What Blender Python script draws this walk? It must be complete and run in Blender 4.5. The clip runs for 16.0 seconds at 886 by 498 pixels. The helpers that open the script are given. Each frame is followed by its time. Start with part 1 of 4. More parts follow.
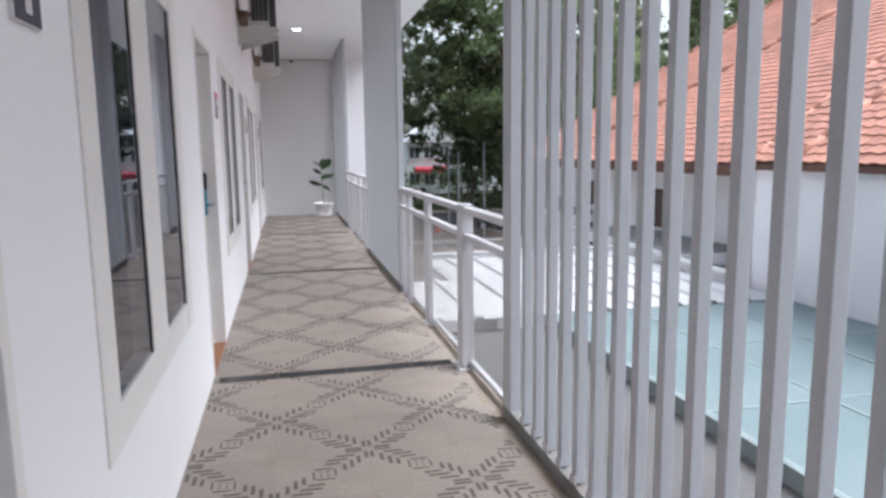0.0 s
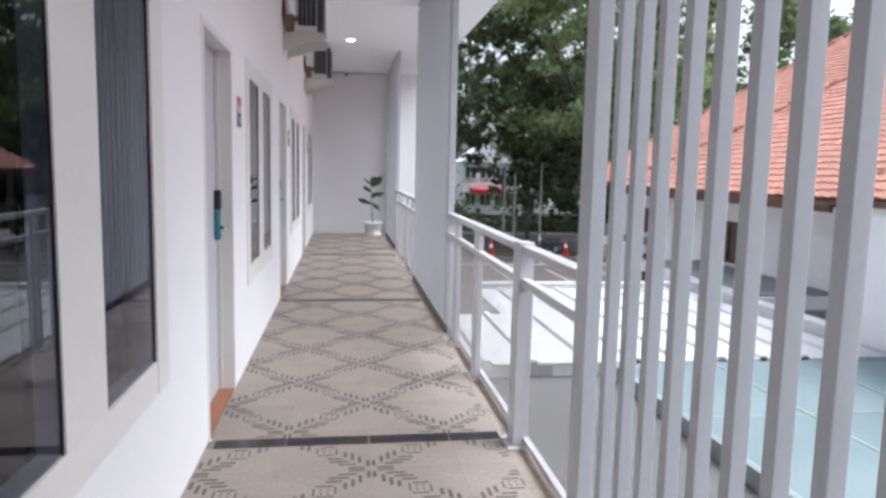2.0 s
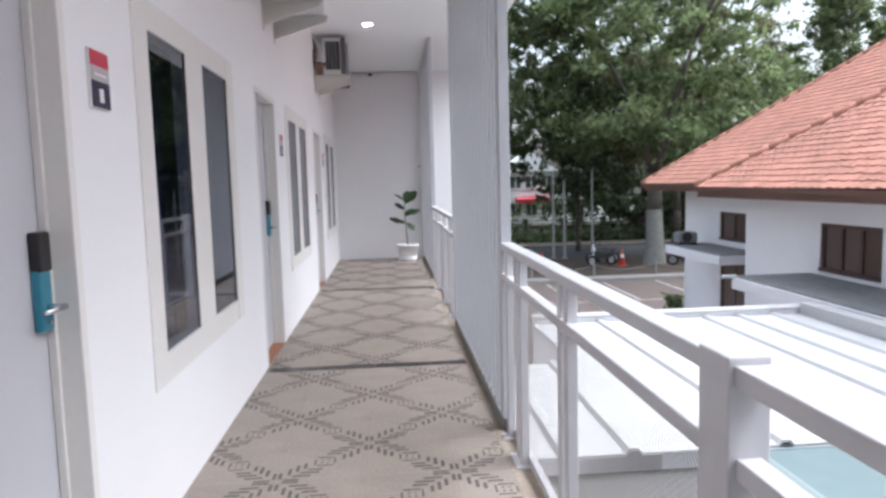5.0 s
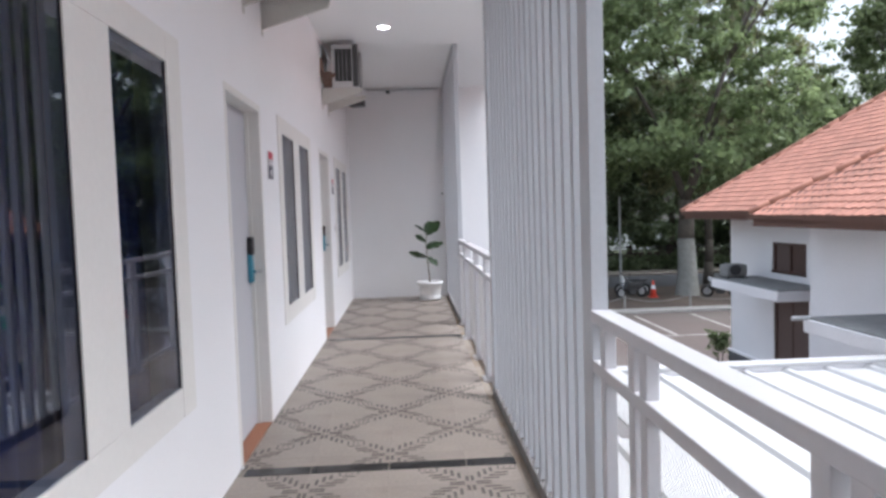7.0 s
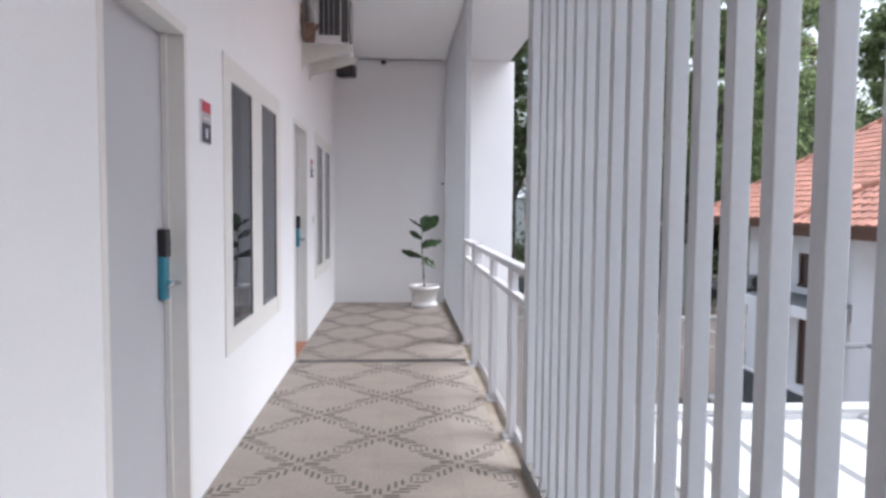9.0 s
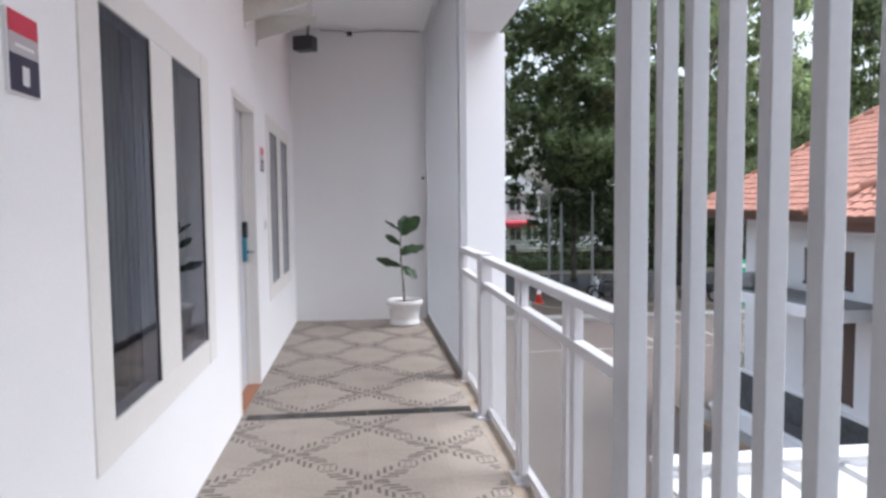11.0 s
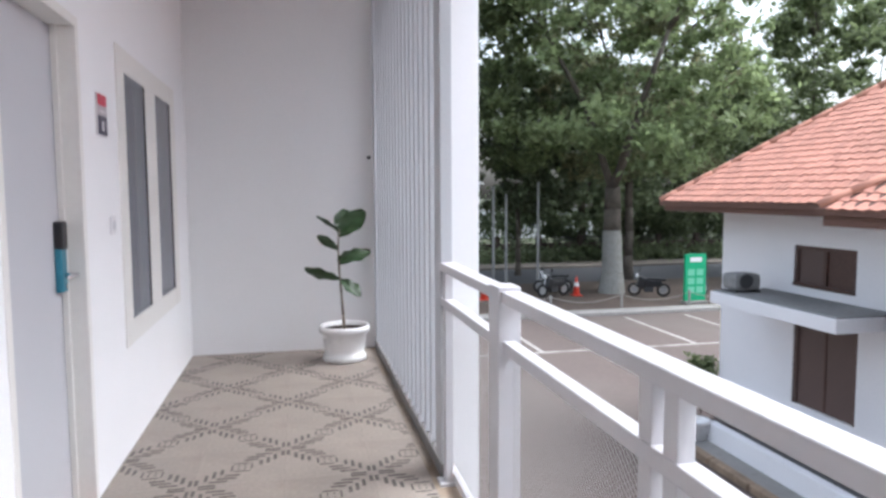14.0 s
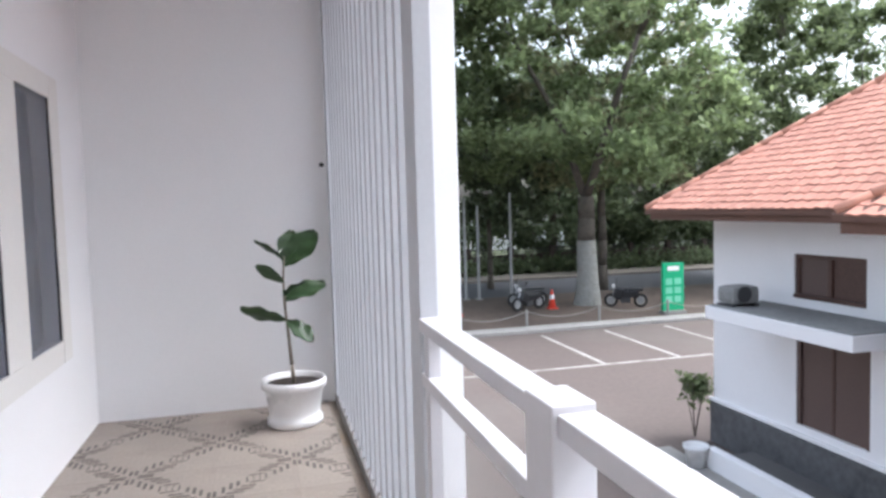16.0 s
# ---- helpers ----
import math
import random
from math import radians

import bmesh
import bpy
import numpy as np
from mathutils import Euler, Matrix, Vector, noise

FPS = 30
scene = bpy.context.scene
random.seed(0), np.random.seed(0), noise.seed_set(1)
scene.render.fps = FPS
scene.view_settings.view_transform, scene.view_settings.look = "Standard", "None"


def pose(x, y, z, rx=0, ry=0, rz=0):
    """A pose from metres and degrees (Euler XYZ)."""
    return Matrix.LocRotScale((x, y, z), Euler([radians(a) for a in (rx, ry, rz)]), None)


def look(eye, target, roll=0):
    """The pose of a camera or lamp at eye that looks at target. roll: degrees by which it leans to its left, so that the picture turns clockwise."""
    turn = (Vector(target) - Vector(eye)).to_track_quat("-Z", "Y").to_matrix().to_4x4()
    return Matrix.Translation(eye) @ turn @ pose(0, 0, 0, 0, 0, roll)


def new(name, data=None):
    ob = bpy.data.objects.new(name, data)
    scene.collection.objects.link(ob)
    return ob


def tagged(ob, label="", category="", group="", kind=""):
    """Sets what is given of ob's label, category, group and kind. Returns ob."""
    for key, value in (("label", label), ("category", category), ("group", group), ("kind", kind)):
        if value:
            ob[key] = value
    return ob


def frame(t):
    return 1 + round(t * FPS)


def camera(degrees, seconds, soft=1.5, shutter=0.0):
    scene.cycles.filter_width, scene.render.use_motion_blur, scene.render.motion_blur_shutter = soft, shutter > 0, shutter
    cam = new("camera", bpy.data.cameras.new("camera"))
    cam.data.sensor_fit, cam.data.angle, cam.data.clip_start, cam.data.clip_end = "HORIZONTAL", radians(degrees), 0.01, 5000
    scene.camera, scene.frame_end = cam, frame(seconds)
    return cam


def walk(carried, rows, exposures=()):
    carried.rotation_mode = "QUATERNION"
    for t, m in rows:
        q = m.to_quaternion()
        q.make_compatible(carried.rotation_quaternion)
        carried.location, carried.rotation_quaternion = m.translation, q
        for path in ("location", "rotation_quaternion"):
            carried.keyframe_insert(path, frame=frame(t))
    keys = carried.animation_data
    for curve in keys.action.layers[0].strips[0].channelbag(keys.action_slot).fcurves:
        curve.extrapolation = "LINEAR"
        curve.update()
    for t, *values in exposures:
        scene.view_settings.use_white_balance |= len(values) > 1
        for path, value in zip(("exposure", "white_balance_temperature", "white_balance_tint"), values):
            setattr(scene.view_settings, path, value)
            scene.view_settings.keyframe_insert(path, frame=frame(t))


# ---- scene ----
cam = camera(66.4, 16.0, soft=2.9)
PATH = [
    (0, (0.452, 1.642, 1.35), (0.89, 3.572, 1.063), -0.7),
    (0.5, (0.477, 1.729, 1.339), (0.824, 3.67, 1.006), -0.9),
    (1, (0.487, 1.943, 1.36), (0.836, 3.891, 1.071), -0.9),
    (1.5, (0.525, 2.167, 1.343), (0.879, 4.118, 1.078), -0.8),
    (2, (0.632, 2.441, 1.365), (0.918, 4.407, 1.134), 1.3),
    (2.5, (0.689, 2.752, 1.337), (0.885, 4.728, 1.092), 1.0),
    (3, (0.704, 3.09, 1.342), (0.916, 5.065, 1.107), 0.7),
    (3.5, (0.766, 3.39, 1.329), (0.936, 5.369, 1.098), -1.2),
    (4, (0.854, 3.754, 1.335), (0.994, 5.741, 1.158), -0.3),
    (6.5, (0.923, 5.58, 1.325), (1.089, 7.56, 1.099), -3.8),
    (7, (0.91, 5.904, 1.339), (1.005, 7.898, 1.231), -1.8),
    (7.5, (0.895, 6.292, 1.347), (0.963, 8.29, 1.3), 0.2),
    (8, (0.912, 6.651, 1.321), (0.94, 8.649, 1.235), -0.0),
    (8.5, (0.91, 7.02, 1.324), (0.909, 9.019, 1.252), 0.9),
    (9, (0.85, 7.436, 1.321), (0.98, 9.428, 1.197), 0.5),
    (9.5, (0.808, 7.793, 1.309), (0.985, 9.778, 1.142), 0.3),
    (12, (0.753, 9.613, 1.352), (1.006, 11.594, 1.238), -0.9),
    (12.5, (0.789, 9.952, 1.306), (1.03, 11.93, 1.138), -0.1),
    (13, (0.815, 10.298, 1.327), (1.082, 12.275, 1.199), 1.3),
    (13.5, (0.795, 10.679, 1.33), (1.174, 12.638, 1.182), -0.7),
    (14, (0.846, 10.935, 1.324), (1.262, 12.885, 1.163), -0.3),
    (14.5, (0.899, 11.219, 1.33), (1.294, 13.176, 1.222), -0.5),
    (15, (0.92, 11.588, 1.323), (1.419, 13.521, 1.203), -1.7),
    (15.5, (0.95, 11.819, 1.324), (1.529, 13.731, 1.224), -1.6),
    (16, (1.056, 12.051, 1.335), (1.561, 13.982, 1.209), -1.6),
]
EXPOSURES = [(t, stops, 5820, 10) for t, stops in ((0, 1.11), (0.6, 1.19), (4, 1.21), (6.5, 1.15), (7, 1.11), (7.5, 1.25), (9, 1.23), (12.5, 1.28), (13.5, 1.43), (14, 1.41), (16, 1.58))]
walk(cam, [(t, look(eye, goal, roll)) for t, eye, goal, roll in PATH], exposures=EXPOSURES)
# ---------- world, sun, exposure ----------
world = bpy.data.worlds.new("overcast_sky")
scene.world = world
world.use_nodes = True
wn, wl = world.node_tree.nodes, world.node_tree.links
sky = wn.new("ShaderNodeTexSky")
sky.sky_type, sky.sun_disc = "NISHITA", False
sky.sun_elevation, sky.sun_rotation = radians(58), radians(97)
sky.air_density, sky.dust_density, sky.ozone_density = 1.5, 6.0, 1.0
soft_sky = wn.new("ShaderNodeHueSaturation")
soft_sky.inputs["Saturation"].default_value = 0.4
wl.new(sky.outputs[0], soft_sky.inputs["Color"])
wl.new(soft_sky.outputs[0], wn["Background"].inputs["Color"])
wn["Background"].inputs["Strength"].default_value = 0.15

sun_data = bpy.data.lights.new("sun", "SUN")
sun_data.energy, sun_data.angle, sun_data.color = 0.9, radians(40), (1.0, 0.98, 0.95)
sun = new("sun", sun_data)
sun.matrix_world = look((22.3, -2.7, 36), (0, 0, 0))


# ---------- materials ----------
def mat(name, color, rough=0.6, metal=0.0, vary=0.12, grain=40.0, blotch=1.5, bump=0.15, rand=0.0, stain=None, spec=0.5, size=0.002):
    """A surface with fine grain, broad blotches, relief and, where given, a stain colour."""
    m = bpy.data.materials.new(name)
    m.use_nodes = True
    n, l = m.node_tree.nodes, m.node_tree.links
    b = n["Principled BSDF"]
    b.inputs["Metallic"].default_value = metal
    b.inputs["Specular IOR Level"].default_value = spec
    co = n.new("ShaderNodeTexCoord")
    fine, broad = n.new("ShaderNodeTexNoise"), n.new("ShaderNodeTexNoise")
    fine.inputs["Scale"].default_value, fine.inputs["Detail"].default_value = grain, 3
    broad.inputs["Scale"].default_value, broad.inputs["Detail"].default_value = blotch, 4
    for t in (fine, broad):
        l.new(co.outputs["Object"], t.inputs["Vector"])
    add = n.new("ShaderNodeMath"); add.operation = "ADD"
    l.new(fine.outputs[0], add.inputs[0]); l.new(broad.outputs[0], add.inputs[1])
    ramp = n.new("ShaderNodeMapRange")
    ramp.inputs[1].default_value, ramp.inputs[2].default_value = 0.6, 1.4
    ramp.inputs[3].default_value, ramp.inputs[4].default_value = 1 - vary, 1 + vary
    l.new(add.outputs[0], ramp.inputs[0])
    val = ramp.outputs[0]
    if rand:
        info = n.new("ShaderNodeObjectInfo")
        r2 = n.new("ShaderNodeMapRange")
        r2.inputs[3].default_value, r2.inputs[4].default_value = 1 - rand, 1 + rand
        l.new(info.outputs["Random"], r2.inputs[0])
        geo = n.new("ShaderNodeNewGeometry")
        r3 = n.new("ShaderNodeMapRange")
        r3.inputs[3].default_value, r3.inputs[4].default_value = 1 - rand, 1 + rand
        l.new(geo.outputs["Random Per Island"], r3.inputs[0])
        m1 = n.new("ShaderNodeMath"); m1.operation = "MULTIPLY"
        l.new(r2.outputs[0], m1.inputs[0]); l.new(r3.outputs[0], m1.inputs[1])
        m2 = n.new("ShaderNodeMath"); m2.operation = "MULTIPLY"
        l.new(val, m2.inputs[0]); l.new(m1.outputs[0], m2.inputs[1])
        val = m2.outputs[0]
    mul = n.new("ShaderNodeVectorMath"); mul.operation = "SCALE"
    mul.inputs[0].default_value = color
    l.new(val, mul.inputs["Scale"])
    out = mul.outputs[0]
    if stain:
        scol, amount, sscale = stain
        sn = n.new("ShaderNodeTexNoise")
        sn.inputs["Scale"].default_value, sn.inputs["Detail"].default_value = sscale, 6
        l.new(co.outputs["Object"], sn.inputs["Vector"])
        sr = n.new("ShaderNodeMapRange")
        sr.inputs[1].default_value, sr.inputs[2].default_value, sr.inputs[4].default_value = 0.5, 0.75, amount
        l.new(sn.outputs[0], sr.inputs[0])
        mix = n.new("ShaderNodeMix"); mix.data_type = "RGBA"
        l.new(sr.outputs[0], mix.inputs["Factor"])
        l.new(out, mix.inputs["A"])
        mix.inputs["B"].default_value = (*scol, 1)
        out = mix.outputs["Result"]
    l.new(out, b.inputs["Base Color"])
    rr = n.new("ShaderNodeMapRange")
    rr.inputs[3].default_value, rr.inputs[4].default_value = max(0.02, rough - 0.1), min(1, rough + 0.1)
    l.new(broad.outputs[0], rr.inputs[0]); l.new(rr.outputs[0], b.inputs["Roughness"])
    if bump:
        bp = n.new("ShaderNodeBump")
        bp.inputs["Strength"].default_value, bp.inputs["Distance"].default_value = bump, size
        l.new(fine.outputs[0], bp.inputs["Height"]); l.new(bp.outputs[0], b.inputs["Normal"])
    return m


def glow(name, color, strength):
    m = mat(name, color, 0.4, vary=0, bump=0)
    b = m.node_tree.nodes["Principled BSDF"]
    b.inputs["Emission Color"].default_value = (*color, 1)
    b.inputs["Emission Strength"].default_value = strength
    return m


def glass(name, color, rough=0.0):
    m = mat(name, color, 0.02, vary=0.02, bump=0)
    b = m.node_tree.nodes["Principled BSDF"]
    for lk in list(b.inputs["Roughness"].links):
        m.node_tree.links.remove(lk)
    b.inputs["Roughness"].default_value = rough
    b.inputs["Transmission Weight"].default_value = 1.0
    b.inputs["IOR"].default_value = 1.52
    return m


M_WALL = mat("white_wall_paint", (0.86, 0.86, 0.87), 0.75, vary=0.03, grain=90, blotch=0.8, bump=0.25, size=0.001, stain=((0.78, 0.77, 0.76), 0.25, 0.7))
M_CEIL = mat("ceiling_paint", (0.86, 0.86, 0.86), 0.85, vary=0.03, grain=60, blotch=0.6, bump=0.1)
M_FRAME = mat("cream_frame_paint", (0.77, 0.757, 0.725), 0.45, vary=0.03, bump=0.05)
M_DOOR = mat("pale_grey_door_laminate", (0.525, 0.53, 0.56), 0.5, vary=0.03, grain=120, bump=0.08)
M_TERRA = mat("terracotta_threshold", (0.33, 0.14, 0.075), 0.5, vary=0.2, grain=80)
M_TILE = mat("beige_stone_tile", (0.288, 0.246, 0.214), 0.5, vary=0.2, grain=55, blotch=5, bump=0.3, rand=0.035, size=0.0015, stain=((0.185, 0.142, 0.112), 0.85, 2.2))
M_INLAY = mat("dark_tile_pattern", (0.082, 0.071, 0.064), 0.5, vary=0.3, grain=70, blotch=6, bump=0.2, stain=((0.22, 0.195, 0.17), 0.45, 7.0))
M_GROUT = mat("grey_grout", (0.235, 0.205, 0.178), 0.9, vary=0.2)
M_STRIP = mat("black_granite_strip", (0.009, 0.009, 0.010), 0.22, vary=0.4, grain=200, bump=0.03, stain=((0.12, 0.11, 0.10), 0.6, 7.0))
M_EDGE = mat("worn_concrete_edge", (0.33, 0.285, 0.24), 0.9, vary=0.28, grain=60, blotch=4, stain=((0.26, 0.17, 0.095), 0.8, 2.6))
M_SLAT = mat("grey_painted_steel", (0.50, 0.515, 0.54), 0.42, vary=0.05, grain=60, bump=0.05)
M_CHANNEL = mat("dark_grey_channel", (0.20, 0.195, 0.19), 0.6, vary=0.2, stain=((0.13, 0.10, 0.08), 0.6, 4.0))
M_RAIL = mat("white_painted_steel", (0.57, 0.565, 0.585), 0.38, vary=0.03, bump=0.05, stain=((0.62, 0.58, 0.54), 0.25, 3.0))
M_MESH = mat("white_mesh_paint", (0.44, 0.425, 0.41), 0.5, vary=0.05, bump=0)
M_GLASS = glass("tinted_window_glass", (0.33, 0.37, 0.48))
M_CURTAIN = mat("blue_grey_curtain_cloth", (0.05, 0.078, 0.22), 0.9, vary=0.2, grain=150, blotch=3)
M_DARKROOM = mat("room_paint", (0.30, 0.29, 0.28), 0.9, vary=0.08)
M_BLACK = mat("black_plastic", (0.015, 0.015, 0.017), 0.35, vary=0.2)
M_TEAL = mat("teal_metal_lock", (0.06, 0.27, 0.37), 0.3, metal=0.4, vary=0.08, bump=0.03)
M_CHROME = mat("brushed_chrome", (0.65, 0.65, 0.66), 0.25, metal=1.0, vary=0.05, bump=0.02)
M_RED = mat("red_sign_print", (0.55, 0.03, 0.07), 0.4, vary=0.05, bump=0)
M_NAVY = mat("navy_sign_print", (0.03, 0.025, 0.06), 0.4, vary=0.05, bump=0)
M_SIGNGREY = mat("grey_sign_print", (0.48, 0.45, 0.47), 0.4, vary=0.1, grain=120, bump=0)
M_SIGNWHITE = mat("white_sign_print", (0.75, 0.74, 0.75), 0.4, vary=0.03, bump=0)
M_ACBODY = mat("grey_white_unit_casing", (0.58, 0.58, 0.58), 0.5, vary=0.06)
M_ACDARK = mat("dark_grille", (0.05, 0.05, 0.052), 0.6, vary=0.2)
M_BRACKET = mat("cream_bracket_paint", (0.60, 0.59, 0.55), 0.5, vary=0.06)
M_PIPE = mat("brown_pipe_wrap", (0.20, 0.13, 0.10), 0.8, vary=0.25)
M_LAMP = glow("lit_downlight", (1.0, 0.97, 0.92), 9.0)
M_POT = mat("white_ceramic_pot", (0.80, 0.80, 0.80), 0.28, vary=0.03, bump=0.02)
M_SOIL = mat("dark_soil", (0.035, 0.025, 0.02), 0.95, vary=0.5, grain=90, bump=0.8, size=0.01)
M_FIG = mat("fig_leaf", (0.026, 0.058, 0.018), 0.38, vary=0.35, grain=30, blotch=7, bump=0.3, size=0.004)
M_FIGSTEM = mat("fig_stem", (0.24, 0.21, 0.17), 0.8, vary=0.2)
M_CONC = mat("grey_concrete_slab", (0.125, 0.121, 0.119), 0.85, vary=0.22, grain=30, blotch=1.0, stain=((0.10, 0.098, 0.095), 0.7, 1.1))
M_WHITEROOF = mat("white_roof_sheet", (0.52, 0.52, 0.52), 0.5, vary=0.05, grain=12, bump=0.05, stain=((0.46, 0.46, 0.45), 0.4, 1.2))
M_POLY = mat("pale_teal_roof_panel", (0.155, 0.212, 0.217), 0.45, vary=0.08, grain=6, blotch=0.9, bump=0.03, stain=((0.22, 0.275, 0.28), 0.6, 0.6))
M_POLYSEAM = mat("pale_panel_seam", (0.27, 0.32, 0.325), 0.45, vary=0.05)
M_HOUSE = mat("white_house_render", (0.858, 0.847, 0.860), 0.85, vary=0.05, grain=30, blotch=0.5, stain=((0.62, 0.61, 0.62), 0.3, 0.5))
M_ROOFTILE = mat("terracotta_roof_tile", (0.49, 0.232, 0.168), 0.85, vary=0.16, grain=25, blotch=1.2, bump=0.3, rand=0.11, size=0.004, stain=((0.27, 0.14, 0.10), 0.45, 0.8))
M_RIDGE = mat("pink_ridge_mortar", (0.55, 0.27, 0.19), 0.85, vary=0.12, grain=20)
M_FASCIA = mat("brown_fascia_wood", (0.13, 0.065, 0.045), 0.7, vary=0.2, grain=30)
M_WOOD = mat("dark_window_wood", (0.085, 0.045, 0.035), 0.5, vary=0.3, grain=25)
M_SHUTTER = mat("brown_door_paint", (0.115, 0.075, 0.065), 0.55, vary=0.12, grain=30)
M_PLINTH = mat("dark_stone_plinth", (0.10, 0.10, 0.105), 0.85, vary=0.35, grain=9, blotch=3, bump=0.8, size=0.02)
M_CANTOP = mat("grey_weathered_canopy", (0.24, 0.24, 0.235), 0.9, vary=0.25, grain=12, blotch=1.5)
M_PAVE = mat("brown_grey_paving", (0.111, 0.086, 0.077), 0.85, vary=0.16, grain=9, blotch=0.35, stain=((0.145, 0.128, 0.115), 0.5, 0.25))
M_LINE = mat("worn_line_paint", (0.36, 0.345, 0.32), 0.85, vary=0.25, grain=12, stain=((0.14, 0.12, 0.105), 0.8, 1.6))
M_KERB = mat("pale_kerb_concrete", (0.27, 0.26, 0.245), 0.9, vary=0.15, grain=10)
M_TANSTONE = mat("tan_kerb_stone", (0.27, 0.195, 0.135), 0.9, vary=0.35, grain=14, blotch=2.5, bump=0.6, size=0.01, stain=((0.12, 0.085, 0.06), 0.6, 2.0))
M_EDGEPATH = mat("footpath_paving", (0.17, 0.15, 0.13), 0.9, vary=0.15, grain=8)
M_EARTH = mat("brown_verge_soil", (0.085, 0.062, 0.048), 0.95, vary=0.4, grain=6, blotch=0.6, bump=0.6, size=0.03)
M_ROAD = mat("road_asphalt", (0.06, 0.062, 0.07), 0.85, vary=0.15, grain=15, blotch=0.3)
M_GRASS = mat("dull_grass", (0.06, 0.07, 0.035), 0.95, vary=0.4, grain=5, blotch=0.2)
M_FENCE = mat("dark_brick_fence", (0.075, 0.055, 0.05), 0.9, vary=0.3, grain=8, blotch=0.8)
M_LEAF = mat("tree_leaf", (0.20, 0.25, 0.12), 0.6, vary=0.25, grain=3, blotch=0.22, bump=0, rand=0.35)
M_LEAF_DARK = mat("dark_tree_leaf", (0.15, 0.185, 0.105), 0.5, vary=0.25, grain=3, blotch=0.22, bump=0, rand=0.35)
M_LEAF_OLIVE = mat("olive_tree_leaf", (0.25, 0.255, 0.14), 0.5, vary=0.25, grain=3, blotch=0.25, bump=0, rand=0.35)
M_BARK = mat("grey_brown_bark", (0.10, 0.085, 0.07), 0.95, vary=0.35, grain=9, blotch=2, bump=0.8, size=0.03)
M_LIME = mat("pale_limed_bark", (0.27, 0.265, 0.245), 0.9, vary=0.25, grain=9, blotch=2, bump=0.6, size=0.02, stain=((0.15, 0.14, 0.12), 0.6, 2.0))
M_GREEN = mat("green_sign_board", (0.01, 0.36, 0.16), 0.45, vary=0.06, grain=6, bump=0)
M_CONE = mat("orange_red_plastic", (0.65, 0.07, 0.04), 0.5, vary=0.08)
M_POLE = mat("galvanised_pole", (0.33, 0.33, 0.33), 0.5, metal=0.3, vary=0.1)
M_TYRE = mat("tyre_rubber", (0.015, 0.015, 0.016), 0.8, vary=0.2)
M_FARWHITE = mat("far_white_render", (0.62, 0.63, 0.64), 0.9, vary=0.08, grain=3, blotch=0.3)
M_FARROOF = mat("far_roof", (0.30, 0.27, 0.26), 0.9, vary=0.15, grain=4)
M_FARGLASS = mat("far_dark_window", (0.05, 0.055, 0.06), 0.3, vary=0.2)
M_AWNING = mat("red_awning_cloth", (0.50, 0.06, 0.08), 0.8, vary=0.1)


for leafy in (M_LEAF, M_LEAF_DARK, M_LEAF_OLIVE):
    # thin leaves let part of the light through
    n, l = leafy.node_tree.nodes, leafy.node_tree.links
    b, tr, mx = n["Principled BSDF"], n.new("ShaderNodeBsdfTranslucent"), n.new("ShaderNodeMixShader")
    l.new(b.inputs["Base Color"].links[0].from_socket, tr.inputs["Color"])
    mx.inputs[0].default_value = 0.6
    l.new(b.outputs[0], mx.inputs[1]); l.new(tr.outputs[0], mx.inputs[2])
    l.new(mx.outputs[0], n["Material Output"].inputs["Surface"])


# ---------- mesh helpers ----------
def bx(bm, x0, x1, y0, y1, z0, z1, bevel=0.0, rot=None):
    """A box, its edges rounded by bevel, turned by rot about its centre."""
    m = Matrix.Translation(((x0 + x1) / 2, (y0 + y1) / 2, (z0 + z1) / 2))
    if rot:
        m = m @ rot
    r = bmesh.ops.create_cube(bm, size=1, matrix=m @ Matrix.Diagonal((abs(x1 - x0), abs(y1 - y0), abs(z1 - z0), 1)))
    if bevel:
        es = {e for v in r["verts"] for e in v.link_edges}
        bmesh.ops.bevel(bm, geom=list(es), offset=bevel, segments=2, affect="EDGES", profile=0.6)
    return bm


def tube(bm, p0, p1, r0, r1=None, seg=12, caps=True):
    p0, p1 = Vector(p0), Vector(p1)
    d = p1 - p0
    m = Matrix.Translation((p0 + p1) / 2) @ d.to_track_quat("Z", "Y").to_matrix().to_4x4()
    bmesh.ops.create_cone(bm, cap_ends=caps, segments=seg, radius1=r0, radius2=r0 if r1 is None else r1, depth=d.length, matrix=m)
    return bm


def lathe(bm, profile, seg=32, at=(0, 0, 0)):
    """Turns a profile of (radius, height) round the z axis."""
    rings = []
    for r, z in profile:
        rings.append([bm.verts.new((at[0] + r * math.cos(2 * math.pi * k / seg), at[1] + r * math.sin(2 * math.pi * k / seg), at[2] + z)) for k in range(seg)])
    for a, b in zip(rings, rings[1:]):
        for k in range(seg):
            bm.faces.new((a[k], a[(k + 1) % seg], b[(k + 1) % seg], b[k]))
    return bm


def box(*a, **k):
    return bx(bmesh.new(), *a, **k)


def mesh_of(name, bm, material, smooth=False):
    me = bpy.data.meshes.new(name)
    bmesh.ops.recalc_face_normals(bm, faces=bm.faces[:])
    bm.to_mesh(me)
    bm.free()
    me.materials.append(material)
    if smooth:
        me.polygons.foreach_set("use_smooth", [True] * len(me.polygons))
    return me


def part(name, bm, material, parent, label="", smooth=False):
    ob = new(name, mesh_of(name, bm, material, smooth))
    ob.parent = parent
    if label:
        tagged(ob, label)
    return ob


def piece(name, me, parent, m=None):
    ob = new(name, me)
    ob.parent = parent
    if m is not None:
        ob.matrix_basis = m
    return ob


